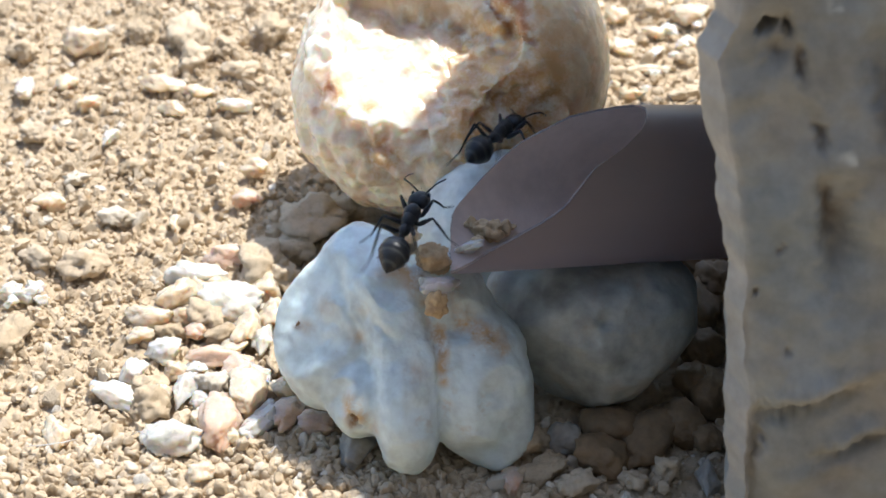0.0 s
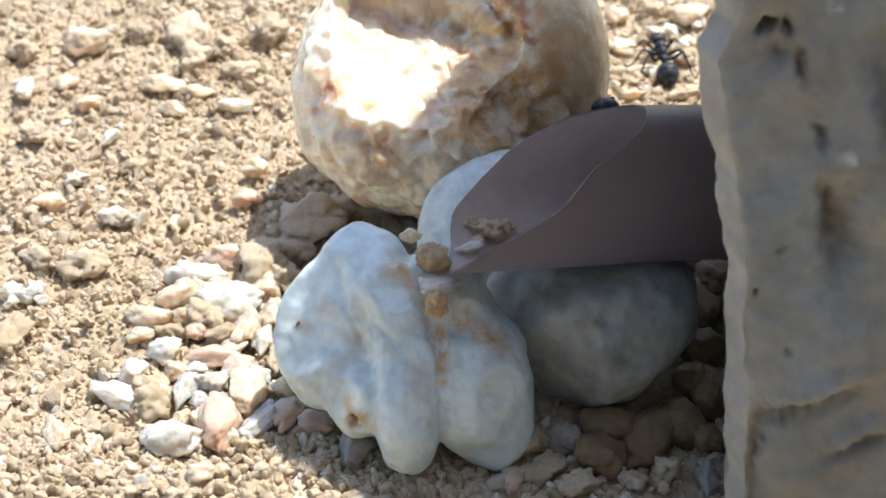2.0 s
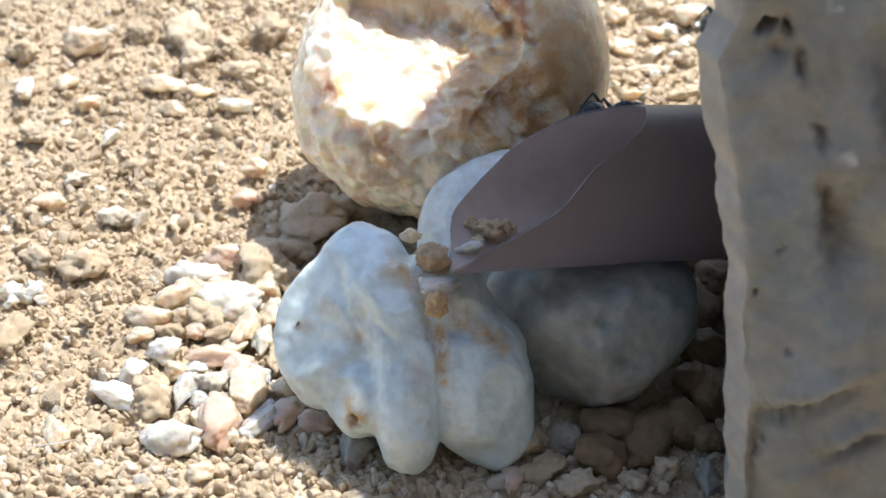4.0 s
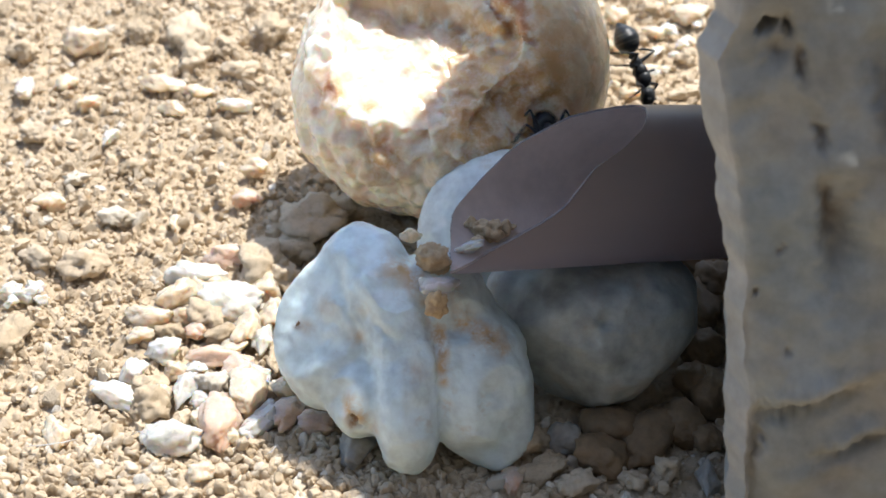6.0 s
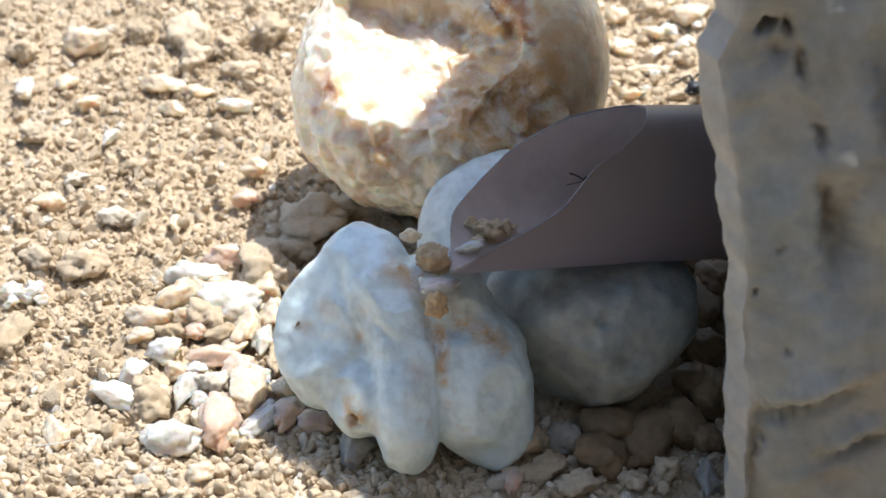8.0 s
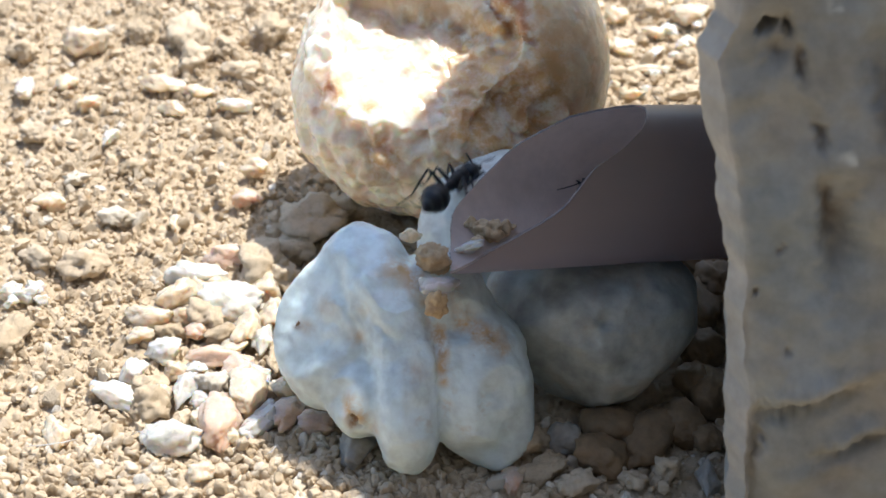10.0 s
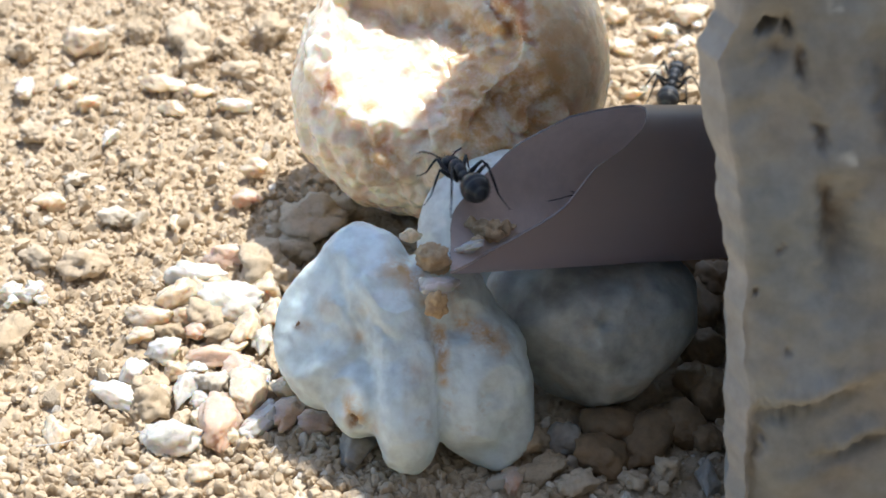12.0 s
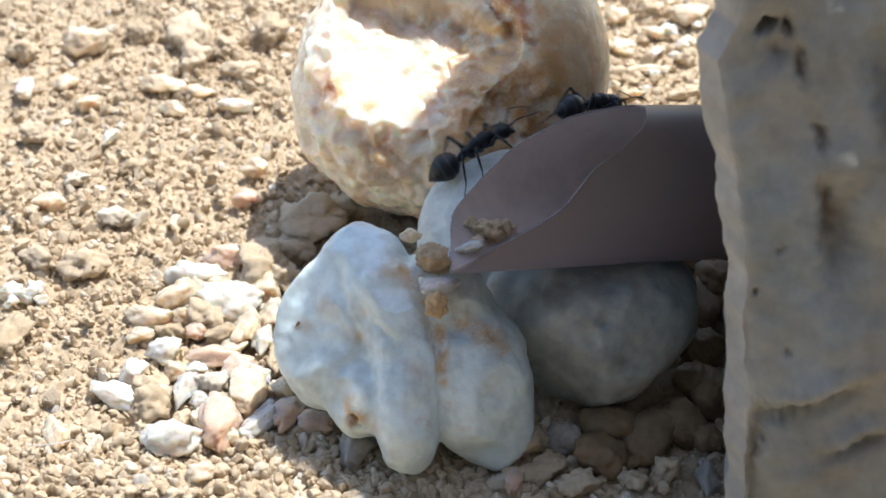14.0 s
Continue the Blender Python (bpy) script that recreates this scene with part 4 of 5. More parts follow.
small_stone(6.3, -4.1, 15.76, 0.49, 0.34, 0.27, 0, "chip_ochre", 0.5, 131)
small_stone(-0.9, -11.5, 18.05, 1.5, 1.1, 1.2, 0, "chip_ochre", 0.4, 132)
small_stone(-0.6, -14.1, 17.02, 1.75, 1.07, 0.61, 0, "chip_clear", 0.8, 133)
small_stone(-0.7, -16.2, 16.26, 0.8, 0.7, 1.2, 0, "chip_ochre", 0.8, 134)
small_stone(-3.0, -8.2, 18.01, 0.79, 0.55, 0.58, 0, "chip_cream", 0.5, 135)


rng_far = random.Random(31)
for i in range(26):                                   # pale grit added to brighten the far soil in place of glaring sun
    y_far = rng_far.uniform(44, 74)
    size_far = rng_far.uniform(0.5, 1.15)
    small_stone(rng_far.uniform(17, 38), y_far, 0.35, size_far, size_far * rng_far.uniform(0.6, 0.9), size_far * 0.6, rng_far.uniform(0, 180), rng_far.choice(["chip_white", "chip_cream", "chip_cream"]), 0.9, 200 + i)


def fibre(points):
    """A hair-thin pale plant fibre through points in millimetres."""
    return tagged(part("fibre", limb(points, [0.05, 0.06, 0.06, 0.04], 6), MAT["chip_white"]), "hair-thin pale plant fibre lying on the soil", "fibre", "fibres on the soil")


fibre([(-39.1, -18.9, 1.2), (-37.3, -19.1, 1.6), (-35.8, -18.7, 1.5), (-34.4, -17.8, 1.2)])
fibre([(-29.6, -17.4, 1.2), (-28.8, -17.4, 1.7), (-27.9, -17.7, 1.5), (-27.0, -18.4, 1.1)])
fibre([(-16.6, -20.0, 1.2), (-16.0, -20.0, 1.6), (-15.8, -19.5, 1.6), (-15.6, -18.5, 1.0)])


# ---- ants ----
def ant_material():
    m, nt, b = material("black_ant", 0.42, 0.30)
    nt.links.new(ramp(nt, noise_tex(nt, 2500.0, 3), [(0.35, (0.012, 0.014, 0.017)), (0.7, (0.024, 0.027, 0.032))]), b.inputs["Base Color"])
    bumped(nt, b, noise_tex(nt, 6000.0, 3), 0.5, 0.00005)
    return m


def gaster_material():
    m, nt, b = material("banded_gaster", 0.38, 0.35)
    sep = nt.nodes.new("ShaderNodeSeparateXYZ")
    nt.links.new(nt.nodes.new("ShaderNodeTexCoord").outputs["Object"], sep.inputs[0])
    wave = nt.nodes.new("ShaderNodeMath")
    wave.operation = "MULTIPLY"
    wave.inputs[1].default_value = 1.0 / (0.95 * mm)
    nt.links.new(sep.outputs["X"], wave.inputs[0])
    frac = nt.nodes.new("ShaderNodeMath")
    frac.operation = "FRACT"
    nt.links.new(wave.outputs[0], frac.inputs[0])
    band = ramp(nt, frac.outputs[0], [(0.0, (0.012, 0.014, 0.017)), (0.66, (0.016, 0.018, 0.021)), (0.80, (0.050, 0.052, 0.050)), (0.95, (0.040, 0.040, 0.038)), (1.0, (0.012, 0.014, 0.017))])
    nt.links.new(band, b.inputs["Base Color"])
    bumped(nt, b, noise_tex(nt, 5000.0, 3), 0.5, 0.00005)
    return m


def blob(parts, level=4):
    """One skin over ellipsoids (x, y, z, rx, ry, rz) in millimetres, each placed as a closed shape."""
    bm = bmesh.new()
    for x, y, z, rx, ry, rz, tilt in parts:
        m = Matrix.Translation(Vector((x, y, z)) * mm) @ Matrix.Rotation(radians(tilt), 4, "Y") @ Matrix.Diagonal((rx * mm, ry * mm, rz * mm, 1))
        bmesh.ops.create_icosphere(bm, subdivisions=level, radius=1.0, matrix=m)
    return bm


def hairs(bm, cx, cz, rx, ry, rz, count, seed, length):
    rng = random.Random(seed)
    for _ in range(count):
        d = Vector((rng.gauss(0, 1), rng.gauss(0, 1), rng.gauss(0.4, 1))).normalized()
        p = Vector((cx + d.x * rx * 0.96, d.y * ry * 0.96, cz + d.z * rz * 0.96))
        q = p + (d + Vector((-0.6, 0, 0.1))).normalized() * length * rng.uniform(0.6, 1.2)
        s = d.orthogonal().normalized() * 0.022
        t = d.cross(s)
        vs = [bm.verts.new(w * mm) for w in (p + s, p - s * 0.5 + t, p - s * 0.5 - t, q)]
        for f in ((0, 1, 3), (1, 2, 3), (2, 0, 3)):
            bm.faces.new([vs[i] for i in f])
    return bm


BLACK, BANDED = ant_material(), gaster_material()


def build_ant(label):
    ant = tagged(new("ant"), label, "ant", "ants at the tube")
    thorax = hairs(blob([(1.40, 0, 0.18, 0.98, 0.80, 0.92, 14), (0.55, 0, 0.12, 1.0, 0.66, 0.84, 10), (-0.45, 0, -0.02, 0.95, 0.52, 0.62, 14)]), 0.6, 0.05, 1.8, 0.7, 0.65, 60, 3, 0.35)
    part("thorax", thorax, BLACK, ant)
    part("petiole", blob([(-1.45, 0, -0.15, 0.32, 0.26, 0.52, -10), (-1.75, 0, -0.3, 0.4, 0.2, 0.2, 0)], 3), BLACK, ant)
    rings = []
    for i in range(29):                                   # gaster: overlapping plates along its length
        f = i / 28
        step = 0.05 * ((f * 4.2) % 1.0)
        g = (0.42 - f) / 0.42 if f < 0.42 else (f - 0.42) / 0.58
        r = math.sqrt(max(0.0, 1 - g * g)) if f < 0.42 else max(0.0, 1 - g ** 1.7) ** 0.92
        rings.append(((-1.75 - 3.8 * f, 0, -0.10 - 0.45 * f * f), max(0.04, 1.42 * r * (1 + step) - 0.02)))
    gb = limb([p for p, _ in rings], [r for _, r in rings], 26)
    hairs(gb, -3.5, -0.2, 1.75, 1.45, 1.4, 90, 5, 0.3)
    part("gaster", gb, BANDED, ant, "banded black gaster with pale bristles")
    head = hairs(blob([(3.42, 0, -0.05, 1.08, 0.92, 0.80, 28), (3.05, 0.38, 0.12, 0.72, 0.60, 0.66, 0), (3.05, -0.38, 0.12, 0.72, 0.60, 0.66, 0), (2.40, 0, 0.05, 0.38, 0.3, 0.3, 0)]), 3.4, 0.05, 1.1, 0.95, 0.75, 50, 9, 0.3)
    head_ob = part("head", head, BLACK, ant)
    for s in (1, -1):
        part("eye", blob([(3.75, s * 0.78, 0.32, 0.24, 0.16, 0.22, 0)], 3), BLACK, head_ob)
        part("mandible", limb([(4.15, s * 0.40, -0.38), (4.45, s * 0.34, -0.60), (4.60, s * 0.05, -0.78)], [0.26, 0.22, 0.06], 8), BLACK, head_ob)
        base = Vector((4.15, s * 0.35, 0.15))
        ante = part("antenna", limb([(0, 0, 0), (0.8, s * 0.85, 0.45), (1.35, s * 1.45, 0.5)], [0.09, 0.075, 0.09]), BLACK, ant)
        ante.location = base * mm
        part("flagellum", limb([(1.35, s * 1.45, 0.5), (2.0, s * 1.5, 0.15), (2.7, s * 1.3, -0.25), (3.2, s * 1.0, -0.6)], [0.06, 0.055, 0.05, 0.035]), BLACK, ante)
        for x, fwd, f_len, t_len in ((1.55, 0.85, 2.0, 2.0), (0.7, -0.25, 2.2, 2.4), (-0.2, -1.0, 2.8, 3.2)):
            hip = Vector((x, s * 0.5, -0.3))
            out = Vector((fwd, s * 1.0, 0)).normalized()
            rise = 0.66 if x < 0 else 0.48
            knee = out * f_len * math.sqrt(1 - rise * rise) + Vector((0, 0, f_len * rise))
            back = Vector((fwd * 1.3, s * 0.8, 0)).normalized()
            ankle = knee + back * t_len * 0.50 + Vector((0, 0, -t_len * 0.86))
            toe = ankle + back * t_len * 0.42 + Vector((0, 0, -t_len * 0.30))
            leg = part("leg", limb([(0, 0, 0.1), out * 0.35 + Vector((0, 0, -0.1)), out * 0.8 + Vector((0, 0, 0.25)), knee * 0.7 + out * 0.1, knee], [0.26, 0.2, 0.25, 0.18, 0.13]), BLACK, ant)
            leg.location = hip * mm
            part("tibia", limb([knee, knee.lerp(ankle, 0.5) + back * 0.06, ankle], [0.11, 0.13, 0.08]), BLACK, leg)
            part("foot", limb([ankle, ankle.lerp(toe, 0.5), toe, toe + back * 0.3 + Vector((0, 0, -0.12))], [0.075, 0.06, 0.05, 0.03], 6), BLACK, leg)
    return ant


ANTS = {"A": build_ant("glossy black ant climbing the quartz stone")}
for key, words in (("B", "black ant squeezing between boulder and tube"), ("C", "black ant foraging on bright soil behind the tube"), ("D", "black ant crossing soil beside the rock block"),
                   ("G", "black ant leaving the mouth of the brown tube"), ("F", "black ant waiting deep inside the brown tube")):
    ANTS[key] = tagged(copy_thing(ANTS["A"], Matrix.Identity(4)), words)


# ---- what moves ----
def mill(x, y, z, rx, ry, rz):
    """A pose in millimetres and degrees."""
    return pose(x * mm, y * mm, z * mm, rx, ry, rz)


def gait(ant, still):
    """Legs stride in two sets of three and the feelers sweep; still: stretches in which the ant stands."""
    for i, leg in enumerate([c for c in ant.children if c.name.startswith("leg")]):
        rows, ph = [], 0.0
        for k in range(141):
            t = k / 10
            pace = 0.12 if any(a <= t <= b for a, b in still) else 1.0
            ph += 2.35 * pace
            side = -1 if leg.location.y < 0 else 1
            amp = 15 * (0.25 + 0.75 * pace)
            sw = math.sin(ph + math.pi * ((i + i // 2) % 2))
            up = max(0.0, math.cos(ph + math.pi * ((i + i // 2) % 2)))
            rows.append((t, Matrix.Translation(leg.location) @ pose(0, 0, 0, side * up * 9 * pace, 0, side * -sw * amp)))
        walk(leg, rows)
    for i, feeler in enumerate([c for c in ant.children if c.name.startswith("antenna")]):
        rows = []
        for k in range(71):
            t = k / 5
            rows.append((t, Matrix.Translation(feeler.location) @ pose(0, 0, 0, 0, 10 * math.sin(t * 6.1 + i * 2), 16 * math.sin(t * 4.3 + i * 1.3 + ant.location.x * 900))))
        walk(feeler, rows)


def motions():
    walk(ANTS["A"], [
        (0, mill(-3.25, -10.90, 21.22, -6, -10, 70)),
        (0.1, mill(-3.05, -10.11, 21.42, -6, -3, 67)),
        (0.2, mill(-2.72, -9.16, 21.82, -8, 1, 61)),
        (0.3, mill(-2.32, -7.82, 21.92, -10, -0, 53)),
        (0.4, mill(-2.03, -7.43, 21.60, -18, -31, 28)),
        (0.6, mill(-1.86, -6.40, 21.30, -18, -35, 33)),
        (0.7, mill(-1.22, -4.08, 20.20, -18, -33, 31)),
        (0.8, mill(-1.12, -0.22, 18.64, -22, -51, -15)),
        (0.9, mill(-0.61, 2.60, 17.38, -25, -52, -3)),
        (1.0, mill(-0.16, 4.44, 16.49, -24, -49, 1)),
        (1.1, mill(1.90, 6.68, 15.80, -19, -32, 18)),
        (1.2, mill(3.91, 7.75, 16.90, -16, -18, 25)),
        (1.3, mill(4.26, 7.82, 16.89, -15, -13, 25)),
        (1.4, mill(5.10, 8.24, 16.85, -15, -9, 26)),
        (1.5, mill(5.96, 8.42, 16.80, -12, 4, 42)),
        (1.6, mill(7.01, 8.90, 16.98, -15, -11, 30)),
        (1.7, mill(8.88, 9.85, 16.66, -12, 3, 41)),
        (1.8, mill(10.00, 10.53, 16.82, -12, 5, 39)),
        (1.9, mill(11.55, 11.18, 14.55, -13, 10, 36)),
        (2.0, mill(11.72, 8.31, 15.76, -12, 9, 40)),
        (2.3, mill(11.25, 9.89, 15.30, -12, 6, 40)),
        (2.4, mill(10.46, 10.63, 16.27, -12, 4, 42)),
        (2.5, mill(9.71, 10.39, 17.44, -12, 2, 43)),
        (2.6, mill(9.41, 10.36, 17.85, -10, 4, 53)),
        (2.7, mill(9.96, 10.72, 18.02, -9, 6, 54)),
        (2.8, mill(11.02, 11.43, 18.44, -10, 9, 51)),
        (2.9, mill(13.40, 12.84, 18.30, -12, 10, 43)),
        (3.0, mill(15.17, 11.37, 19.67, -13, 14, 38)),
        (3.2, mill(17.54, 12.38, 19.35, -13, 19, 35)),
        (3.6, mill(18.15, 11.99, 18.85, -13, 18, 35)),
        (4.6, mill(16.41, 11.73, 18.51, -13, 16, 36)),
        (5.2, mill(15.46, 12.37, 19.32, -13, 17, 37)),
        (5.3, mill(15.28, 11.49, 19.82, -13, 19, 38)),
        (5.5, mill(15.27, 12.40, 16.94, -15, 29, 28)),
        (5.7, mill(16.31, 12.29, 16.79, -16, 42, 30)),
        (5.8, mill(16.16, 12.15, 16.61, -17, 49, 35)),
        (5.9, mill(13.73, 14.72, 14.50, -15, 52, 45)),
        (6.0, mill(10.83, 11.02, 16.74, -1, -13, -88)),
        (6.1, mill(9.04, 10.12, 17.52, 4, -12, -106)),
        (6.2, mill(7.82, 9.54, 17.46, 5, -11, -110)),
        (6.3, mill(7.06, 8.33, 17.46, 4, -4, -105)),
        (6.4, mill(6.16, -0.26, 22.15, 1, 4, -95)),
        (6.5, mill(6.75, -0.26, 22.01, -1, 1, -88)),
        (6.6, mill(7.05, -0.07, 21.62, -4, -3, -77)),
        (6.7, mill(7.11, 0.06, 20.31, -17, 24, -20)),
        (6.8, mill(8.66, 0.42, 18.76, -17, 18, -14)),
        (6.9, mill(10.83, -0.17, 17.52, -14, 28, 31)),
        (7.0, mill(11.63, 0.19, 17.26, -15, 27, 30)),
        (7.1, mill(14.08, 1.06, 16.16, -15, 22, 28)),
        (7.2, mill(16.11, 1.85, 15.35, -16, 9, 13)),
        (7.3, mill(19.55, 3.61, 14.41, -16, 9, 13)),
        (7.45, mill(20.78, 4.96, 15.02, -11, 10, 46)),
        (7.6, mill(21.02, 5.51, 15.68, -0, 4, 89)),
        (7.75, mill(18.65, 4.63, 15.45, 13, -29, -143)),
        (7.9, mill(17.64, 3.93, 15.48, 14, -19, -147)),
        (8.2, mill(17.34, 3.79, 15.58, 14, -18, -148)),
        (9.0, mill(18.04, 3.96, 15.17, 13, -20, -145)),
        (10.2, mill(17.39, 3.03, 15.59, 16, -9, -166)),
        (10.3, mill(16.62, 2.74, 15.94, 16, -9, -166)),
        (10.4, mill(15.94, 2.62, 16.44, 16, -10, -167)),
        (10.5, mill(13.68, 1.62, 17.23, 16, -8, -166)),
        (10.6, mill(13.25, 1.41, 17.37, 16, -8, -166)),
        (10.7, mill(12.99, 1.18, 17.27, 15, -5, -164)),
        (10.8, mill(11.20, 0.42, 17.95, 16, -8, -166)),
        (10.9, mill(10.10, -0.14, 18.22, 15, -7, -165)),
        (11.0, mill(9.06, -0.75, 18.39, 15, -7, -165)),
        (11.1, mill(8.14, -1.31, 18.50, 15, -6, -164)),
        (11.2, mill(6.88, -1.99, 18.78, 15, -6, -164)),
        (11.3, mill(5.76, -1.48, 18.91, 16, -1, 179)),
        (11.4, mill(4.61, -1.91, 19.52, 16, -8, 174)),
        (11.5, mill(3.74, -2.82, 19.35, 14, -24, -146)),
        (11.6, mill(3.74, -2.68, 19.60, 15, -31, -148)),
        (11.7, mill(2.96, -2.23, 20.14, 13, -32, -141)),
        (11.8, mill(2.90, -2.61, 19.91, 14, -40, -142)),
        (11.9, mill(2.49, -2.65, 20.40, 8, 15, 122)),
        (12.0, mill(1.82, -1.13, 19.91, 6, 14, 112)),
        (12.1, mill(1.43, -0.85, 20.28, 1, 8, 94)),
        (12.2, mill(1.66, 0.05, 19.81, -1, 9, 85)),
        (12.3, mill(2.14, 5.97, 16.30, -4, 3, 74)),
        (12.4, mill(2.66, 6.53, 16.39, -7, 5, 66)),
        (12.5, mill(3.33, 7.41, 16.68, -8, 3, 62)),
        (12.6, mill(3.33, 7.60, 16.82, -7, 2, 65)),
        (12.7, mill(3.75, 7.45, 16.92, -7, 2, 66)),
        (12.8, mill(4.54, 7.38, 17.11, -5, 2, 71)),
        (12.9, mill(4.95, 7.93, 17.08, -6, 4, 68)),
        (13.0, mill(5.32, 8.14, 17.28, -5, 4, 73)),
        (13.1, mill(5.41, 7.66, 17.26, -3, 3, 80)),
        (13.2, mill(5.59, 8.75, 17.31, -3, 9, 79)),
        (13.3, mill(5.94, 9.10, 17.58, -4, 9, 74)),
        (13.4, mill(6.31, 9.30, 17.80, -5, 8, 73)),
        (13.5, mill(7.49, 9.78, 18.02, -4, 12, 75)),
        (13.6, mill(8.16, 10.00, 18.28, -8, 12, 61)),
        (13.7, mill(9.99, 10.91, 18.33, -10, 13, 51)),
        (13.8, mill(12.24, 12.16, 18.71, -11, 12, 46)),
        (14.0, mill(15.19, 11.42, 19.74, -12, 19, 42)),
    ])
    walk(ANTS["B"], [
        (0, mill(5.52, 8.89, 17.70, -7, 4, 55)),
        (0.1, mill(6.79, 9.45, 18.04, -7, 7, 53)),
        (0.2, mill(7.47, 9.92, 18.55, -6, 8, 59)),
        (0.3, mill(8.31, 10.31, 18.66, -6, 11, 59)),
        (0.4, mill(8.86, 10.61, 19.01, -7, 14, 56)),
        (0.5, mill(10.89, 11.54, 18.85, -8, 13, 50)),
        (0.6, mill(11.61, 11.92, 18.93, -8, 13, 46)),
        (0.7, mill(13.19, 12.73, 18.41, -9, 16, 41)),
        (0.8, mill(15.08, 11.38, 19.69, -9, 18, 44)),
        (1.0, mill(15.51, 11.42, 19.73, -9, 20, 42)),
        (1.1, mill(15.30, 11.67, 20.05, -8, 19, 47)),
        (1.2, mill(15.23, 15.04, 18.37, -7, 13, 52)),
        (1.3, mill(15.12, 14.98, 19.07, -7, 8, 56)),
        (1.4, mill(15.01, 14.81, 19.74, -6, 5, 62)),
        (1.5, mill(15.13, 12.70, 21.38, -6, -1, 60)),
        (1.6, mill(16.11, 12.50, 21.13, -7, 7, 52)),
        (1.7, mill(17.01, 12.65, 19.69, -9, 22, 45)),
        (1.8, mill(17.99, 14.32, 17.77, -11, 30, 31)),
        (1.9, mill(18.66, 13.71, 16.98, -13, 38, 26)),
        (2.1, mill(19.57, 12.91, 15.96, -13, 41, 24)),
        (2.6, mill(21.69, 13.38, 13.88, -12, 33, 23)),
        (4.0, mill(23.30, 11.97, 14.13, -11, 31, 32)),
        (7.6, mill(23.30, 11.97, 14.13, -11, 31, 32)),
        (8.3, mill(20.14, 11.40, 16.47, -9, 17, 42)),
        (8.6, mill(17.70, 11.83, 18.63, -7, 2, 57)),
        (8.8, mill(14.24, 15.63, 16.83, 6, 6, 120)),
        (9.0, mill(11.06, 11.41, 18.36, 10, -22, -143)),
        (9.3, mill(5.52, 8.55, 17.20, 9, -1, -135)),
        (9.5, mill(1.36, 5.19, 15.56, 8, -1, -131)),
        (9.7, mill(-0.21, 2.82, 13.80, 4, -5, -111)),
        (9.85, mill(0.46, 1.44, 13.59, -5, -12, -65)),
        (10.0, mill(1.07, 3.99, 15.21, -7, 6, 57)),
        (10.2, mill(1.93, 6.75, 16.02, -5, 7, 65)),
        (10.3, mill(2.32, 6.92, 16.38, -5, 8, 66)),
        (10.4, mill(2.60, 7.61, 17.43, -4, 8, 69)),
        (10.5, mill(4.45, 8.66, 17.75, -7, 6, 56)),
        (10.6, mill(5.38, 8.93, 17.84, -7, 3, 52)),
        (10.7, mill(7.97, 9.98, 18.30, -7, 8, 52)),
        (10.8, mill(9.86, 11.03, 19.08, -8, 8, 46)),
        (10.9, mill(12.97, 12.63, 18.61, -9, 15, 39)),
        (11.0, mill(15.54, 11.35, 19.64, -10, 21, 38)),
        (11.1, mill(18.99, 13.82, 17.12, -12, 27, 26)),
        (11.2, mill(20.86, 13.20, 14.88, -13, 33, 21)),
        (12, mill(22.66, 11.67, 14.33, -11, 31, 33)),
        (14, mill(22.66, 11.67, 14.33, -11, 31, 33)),
    ])
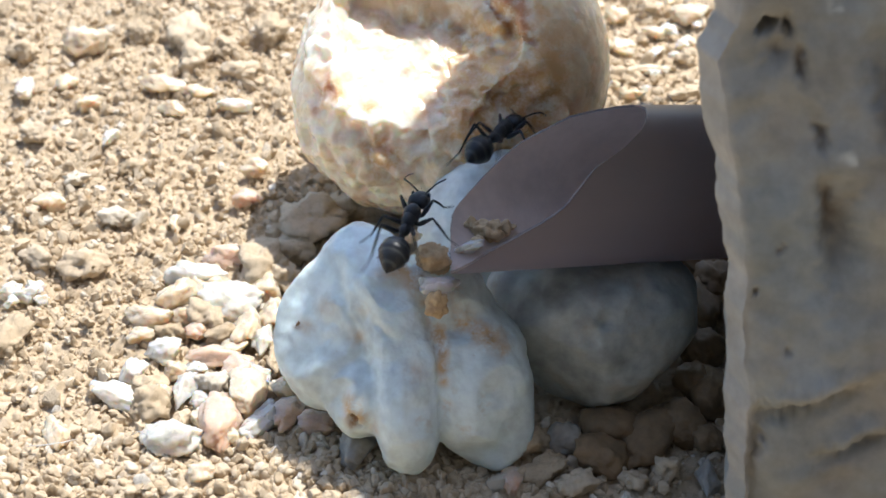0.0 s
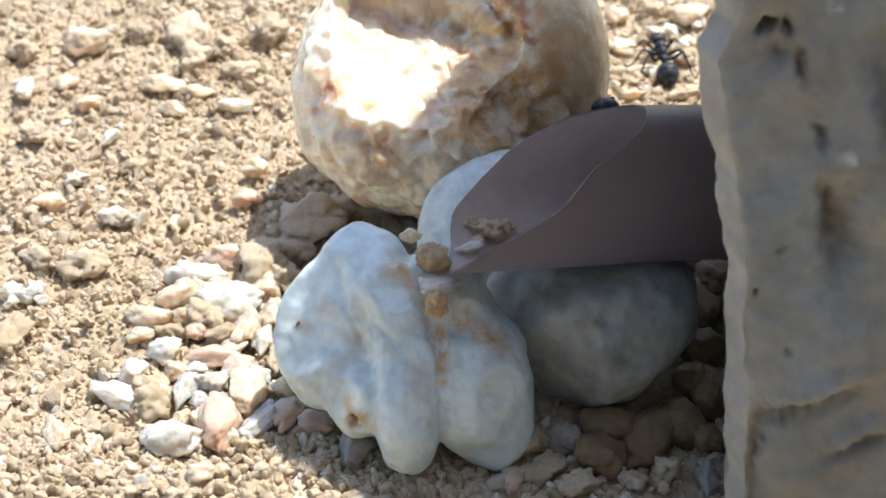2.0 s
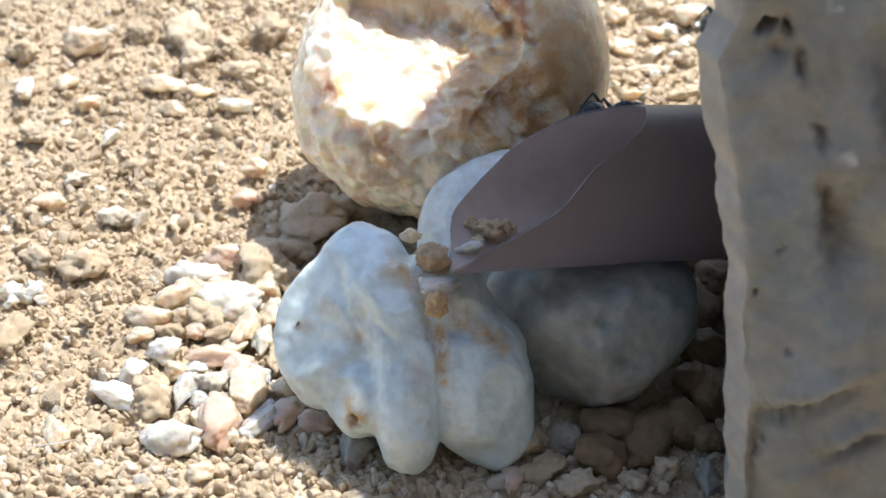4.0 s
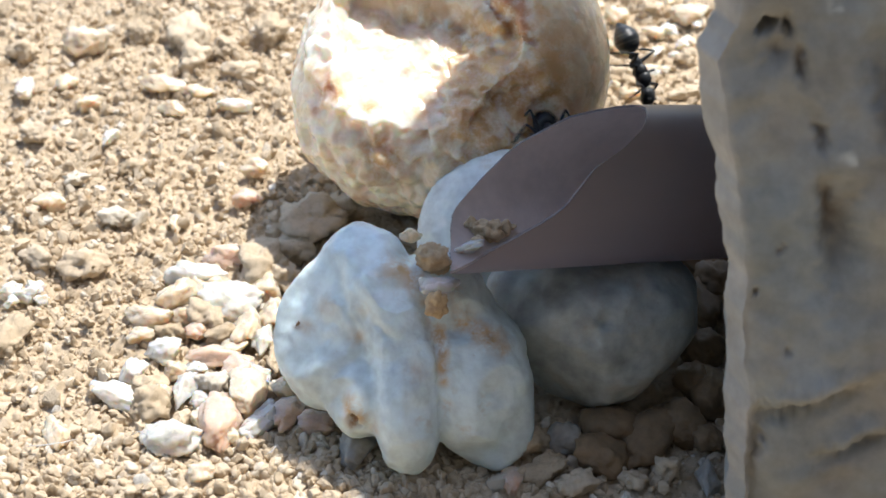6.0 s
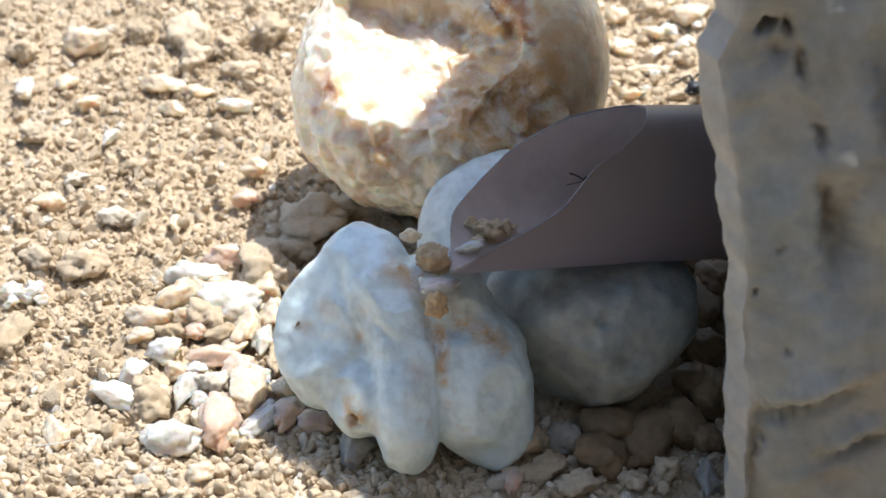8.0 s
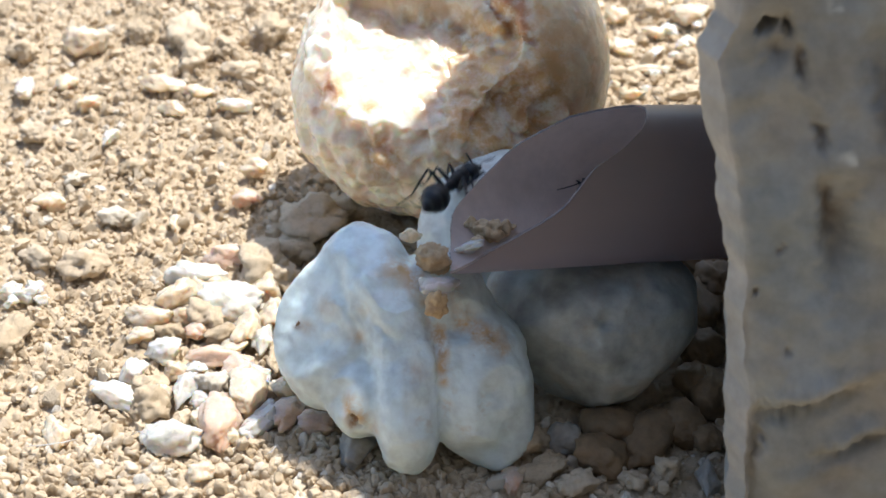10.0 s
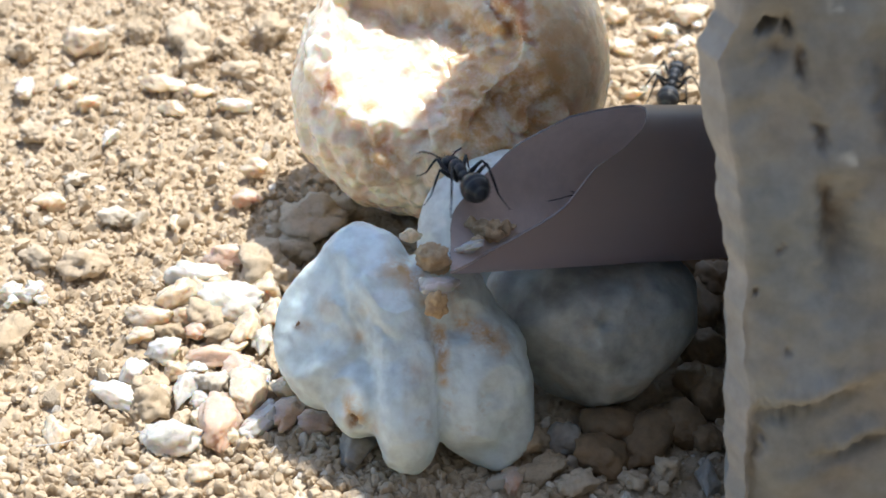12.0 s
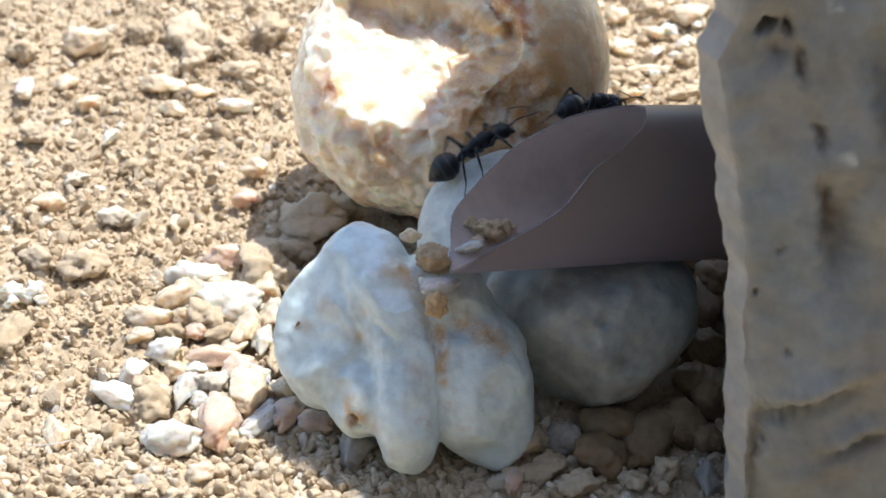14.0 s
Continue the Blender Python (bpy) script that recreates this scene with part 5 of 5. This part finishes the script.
    walk(ANTS["C"], [
        (0, mill(24.07, 34.72, 2.02, 1, 4, 83)),
        (0.1, mill(24.73, 39.05, 2.02, 1, 3, 82)),
        (0.2, mill(25.09, 40.31, 2.02, 1, 3, 82)),
        (0.3, mill(26.16, 42.68, 2.02, 1, -1, 79)),
        (0.4, mill(27.39, 44.70, 2.02, 2, -2, 71)),
        (0.5, mill(28.64, 46.08, 2.01, 3, 2, 57)),
        (0.6, mill(28.90, 45.88, 2.02, 3, -4, 57)),
        (0.7, mill(29.37, 45.75, 2.02, 3, -5, 58)),
        (0.8, mill(29.31, 45.48, 2.01, 3, 3, 55)),
        (0.9, mill(30.10, 45.95, 2.01, 3, 5, 58)),
        (1.0, mill(30.19, 47.08, 2.02, 3, 1, 63)),
        (1.1, mill(31.14, 48.90, 2.01, 2, 1, 66)),
        (1.2, mill(30.35, 48.22, 2.02, 2, -0, 73)),
        (1.3, mill(29.01, 47.82, 2.02, -1, 1, 98)),
        (1.4, mill(28.01, 47.55, 2.02, -2, -1, 112)),
        (1.5, mill(27.59, 48.29, 2.02, -3, -5, 121)),
        (1.6, mill(27.11, 49.17, 2.02, -3, -5, 123)),
        (1.7, mill(27.01, 49.23, 2.01, -4, -2, 130)),
        (1.8, mill(26.98, 49.24, 2.02, -3, -6, 123)),
        (1.9, mill(27.22, 49.10, 2.02, -1, -7, 105)),
        (2.0, mill(27.82, 49.99, 2.02, -1, -9, 96)),
        (2.1, mill(28.99, 51.09, 2.02, 1, -12, 76)),
        (2.2, mill(29.80, 54.71, 2.02, 3, -2, 57)),
        (2.3, mill(32.40, 59.46, 2.01, 3, 3, 55)),
        (2.4, mill(33.70, 61.38, 2.01, 3, 2, 59)),
        (2.6, mill(37.33, 66.53, 2.01, 4, 5, 51)),
        (3.0, mill(42.32, 72.03, 2.01, 3, -0, 58)),
        (3.6, mill(38.09, 78.59, 2.01, -3, -1, 116)),
        (4.2, mill(30.60, 82.83, 2.00, -4, 12, 137)),
        (4.6, mill(25.37, 79.85, 2.01, -4, -6, -131)),
        (5.0, mill(18.83, 32.73, 22.64, -68, 8, -94)),
        (5.3, mill(19.26, 32.59, 22.47, -66, 10, -90)),
        (5.4, mill(19.64, 31.65, 21.27, -66, 10, -90)),
        (5.5, mill(19.89, 30.67, 20.01, -66, 10, -90)),
        (5.7, mill(20.70, 28.28, 16.95, -50, 51, -78)),
        (5.8, mill(21.23, 27.45, 15.89, -62, 52, -93)),
        (5.9, mill(21.59, 26.70, 14.94, -70, 11, -103)),
        (6.0, mill(21.58, 26.53, 14.71, -35, 48, -60)),
        (6.1, mill(21.67, 26.43, 14.59, -26, 44, -50)),
        (6.3, mill(21.77, 26.32, 14.44, -26, 44, -50)),
        (6.5, mill(21.75, 26.39, 14.54, -55, 15, -70)),
        (7.0, mill(21.80, 26.24, 14.34, -24, 44, -48)),
        (7.1, mill(21.73, 26.01, 14.04, -25, 44, -49)),
        (7.2, mill(21.62, 25.70, 13.65, -56, 15, -72)),
        (7.3, mill(21.81, 25.10, 12.89, -62, 10, -78)),
        (7.4, mill(21.72, 24.39, 11.98, -63, 8, -78)),
        (7.5, mill(21.31, 22.71, 9.83, -65, 5, -79)),
        (7.7, mill(21.44, 21.65, 8.47, -66, 3, -79)),
        (8.5, mill(25.26, 30.83, 2.00, 5, -26, -46)),
        (9.5, mill(25.58, 33.52, 2.02, 2, -1, 68)),
        (11.6, mill(24.94, 35.64, 2.02, 1, 1, 81)),
        (11.8, mill(24.82, 38.92, 2.01, 1, 4, 82)),
        (11.9, mill(26.66, 41.52, 2.02, 1, -0, 80)),
        (12.0, mill(28.38, 43.85, 2.02, 2, -2, 75)),
        (12.1, mill(28.91, 43.45, 2.02, 3, 0, 57)),
        (12.2, mill(29.15, 44.43, 2.02, 3, 1, 59)),
        (12.3, mill(30.04, 43.65, 2.01, 3, 5, 57)),
        (12.4, mill(32.25, 42.87, 2.01, 4, 11, 53)),
        (12.5, mill(34.44, 44.17, 2.01, 4, 11, 52)),
        (12.8, mill(38.11, 45.81, 2.01, 4, 13, 49)),
        (14, mill(39.72, 47.14, 2.01, 4, 13, 49)),
    ])
    walk(ANTS["D"], [
        (0, mill(27.95, 33.82, 2.02, 1, 1, 83)),
        (2.5, mill(25.76, 33.82, 2.02, 0, 1, 87)),
        (2.7, mill(25.37, 36.25, 2.02, 1, 1, 84)),
        (2.8, mill(25.63, 38.11, 2.02, 1, 0, 83)),
        (2.9, mill(27.52, 39.49, 2.02, 1, -4, 81)),
        (3.0, mill(28.33, 41.52, 2.02, 1, -2, 80)),
        (3.2, mill(28.71, 44.37, 2.02, 1, -4, 83)),
        (3.4, mill(30.25, 49.51, 2.02, 1, -4, 75)),
        (3.7, mill(32.94, 55.42, 2.01, 3, 2, 59)),
        (4.1, mill(37.92, 59.75, 2.01, 4, 11, 49)),
        (5.0, mill(42.54, 54.01, 2.01, 2, -3, -73)),
        (6.0, mill(39.67, 44.50, 2.01, -3, -4, -122)),
        (7.6, mill(36.07, 41.76, 2.00, -5, -23, -136)),
        (7.8, mill(34.89, 41.76, 2.00, -5, -23, -135)),
        (7.9, mill(34.23, 42.02, 2.00, -5, -23, -135)),
        (8.0, mill(32.75, 42.41, 2.00, -5, -24, -135)),
        (8.1, mill(32.37, 42.73, 2.00, -4, 26, 122)),
        (8.2, mill(32.60, 44.03, 2.01, -3, 17, 118)),
        (8.6, mill(36.15, 47.14, 2.01, -1, 4, 102)),
        (9.2, mill(39.60, 51.22, 2.02, 1, -6, 77)),
        (14, mill(40.53, 52.61, 2.02, 1, -7, 76)),
    ])
    walk(ANTS["G"], [
        (0, mill(26.35, 6.34, 11.89, 12, -18, -150)),
        (11.0, mill(26.35, 6.34, 11.89, 12, -18, -150)),
        (11.8, mill(22.27, 4.41, 13.12, 14, -8, -166)),
        (12.0, mill(17.20, 2.24, 14.89, 14, -8, -165)),
        (12.1, mill(15.37, 1.53, 15.61, 13, -6, -164)),
        (12.2, mill(14.50, 1.18, 15.94, 14, -7, -165)),
        (12.3, mill(11.89, -0.36, 16.45, 13, -4, -163)),
        (12.4, mill(8.37, -2.17, 17.41, 13, -4, -162)),
        (12.5, mill(5.72, -3.47, 18.20, 14, -7, -165)),
        (12.6, mill(4.87, -3.41, 17.65, 14, -1, 179)),
        (12.7, mill(4.62, -3.69, 17.72, 14, -3, 178)),
        (12.8, mill(4.44, -3.90, 17.81, 13, -24, -152)),
        (12.9, mill(2.47, -5.14, 18.27, 12, -26, -144)),
        (13.0, mill(1.48, -5.71, 18.50, 12, -26, -146)),
        (13.1, mill(0.25, 2.21, 13.75, 12, -39, -140)),
        (13.2, mill(-0.49, 3.25, 13.68, 10, -39, -131)),
        (13.3, mill(-1.61, 5.07, 13.30, 4, 10, 107)),
        (13.4, mill(-2.02, 6.89, 12.26, -2, 12, 82)),
        (13.5, mill(-2.30, 7.13, 12.77, -3, 9, 77)),
        (13.6, mill(-2.06, 7.00, 13.12, -3, 3, 78)),
        (13.7, mill(-0.84, 6.84, 14.99, -6, -1, 67)),
        (13.8, mill(0.02, 7.21, 15.78, -6, -2, 64)),
        (14.0, mill(3.02, 7.54, 16.97, -14, -22, 24)),
    ])
    walk(ANTS["F"], [
        (0, mill(34.82, 10.65, 9.55, 13, -17, -152)),
        (12.2, mill(34.82, 10.65, 9.55, 13, -17, -152)),
        (12.8, mill(23.06, 5.76, 13.91, 14, -7, -165)),
        (12.9, mill(18.69, 4.71, 15.50, 14, -7, -165)),
        (13.1, mill(17.99, 4.47, 15.86, 14, -8, -165)),
        (13.3, mill(18.32, 4.23, 15.22, 13, -4, -163)),
        (13.6, mill(18.65, 4.48, 15.25, 12, -16, -151)),
        (14, mill(21.54, 4.88, 14.19, 12, -15, -150)),
    ])
    rest = {"A": [(3.3, 5.1), (8.0, 10.0), (12.5, 13.1)], "B": [(2.8, 7.6), (12, 14)], "C": [(6.1, 7.0), (8.5, 11.4), (13, 14)],
            "D": [(0, 2.4), (4.2, 7.5), (9, 14)], "G": [(0, 11.4), (12.6, 12.8)], "F": [(0, 12.2), (13.0, 14)]}
    for name, ant in ANTS.items():
        gait(ant, rest[name])


motions()
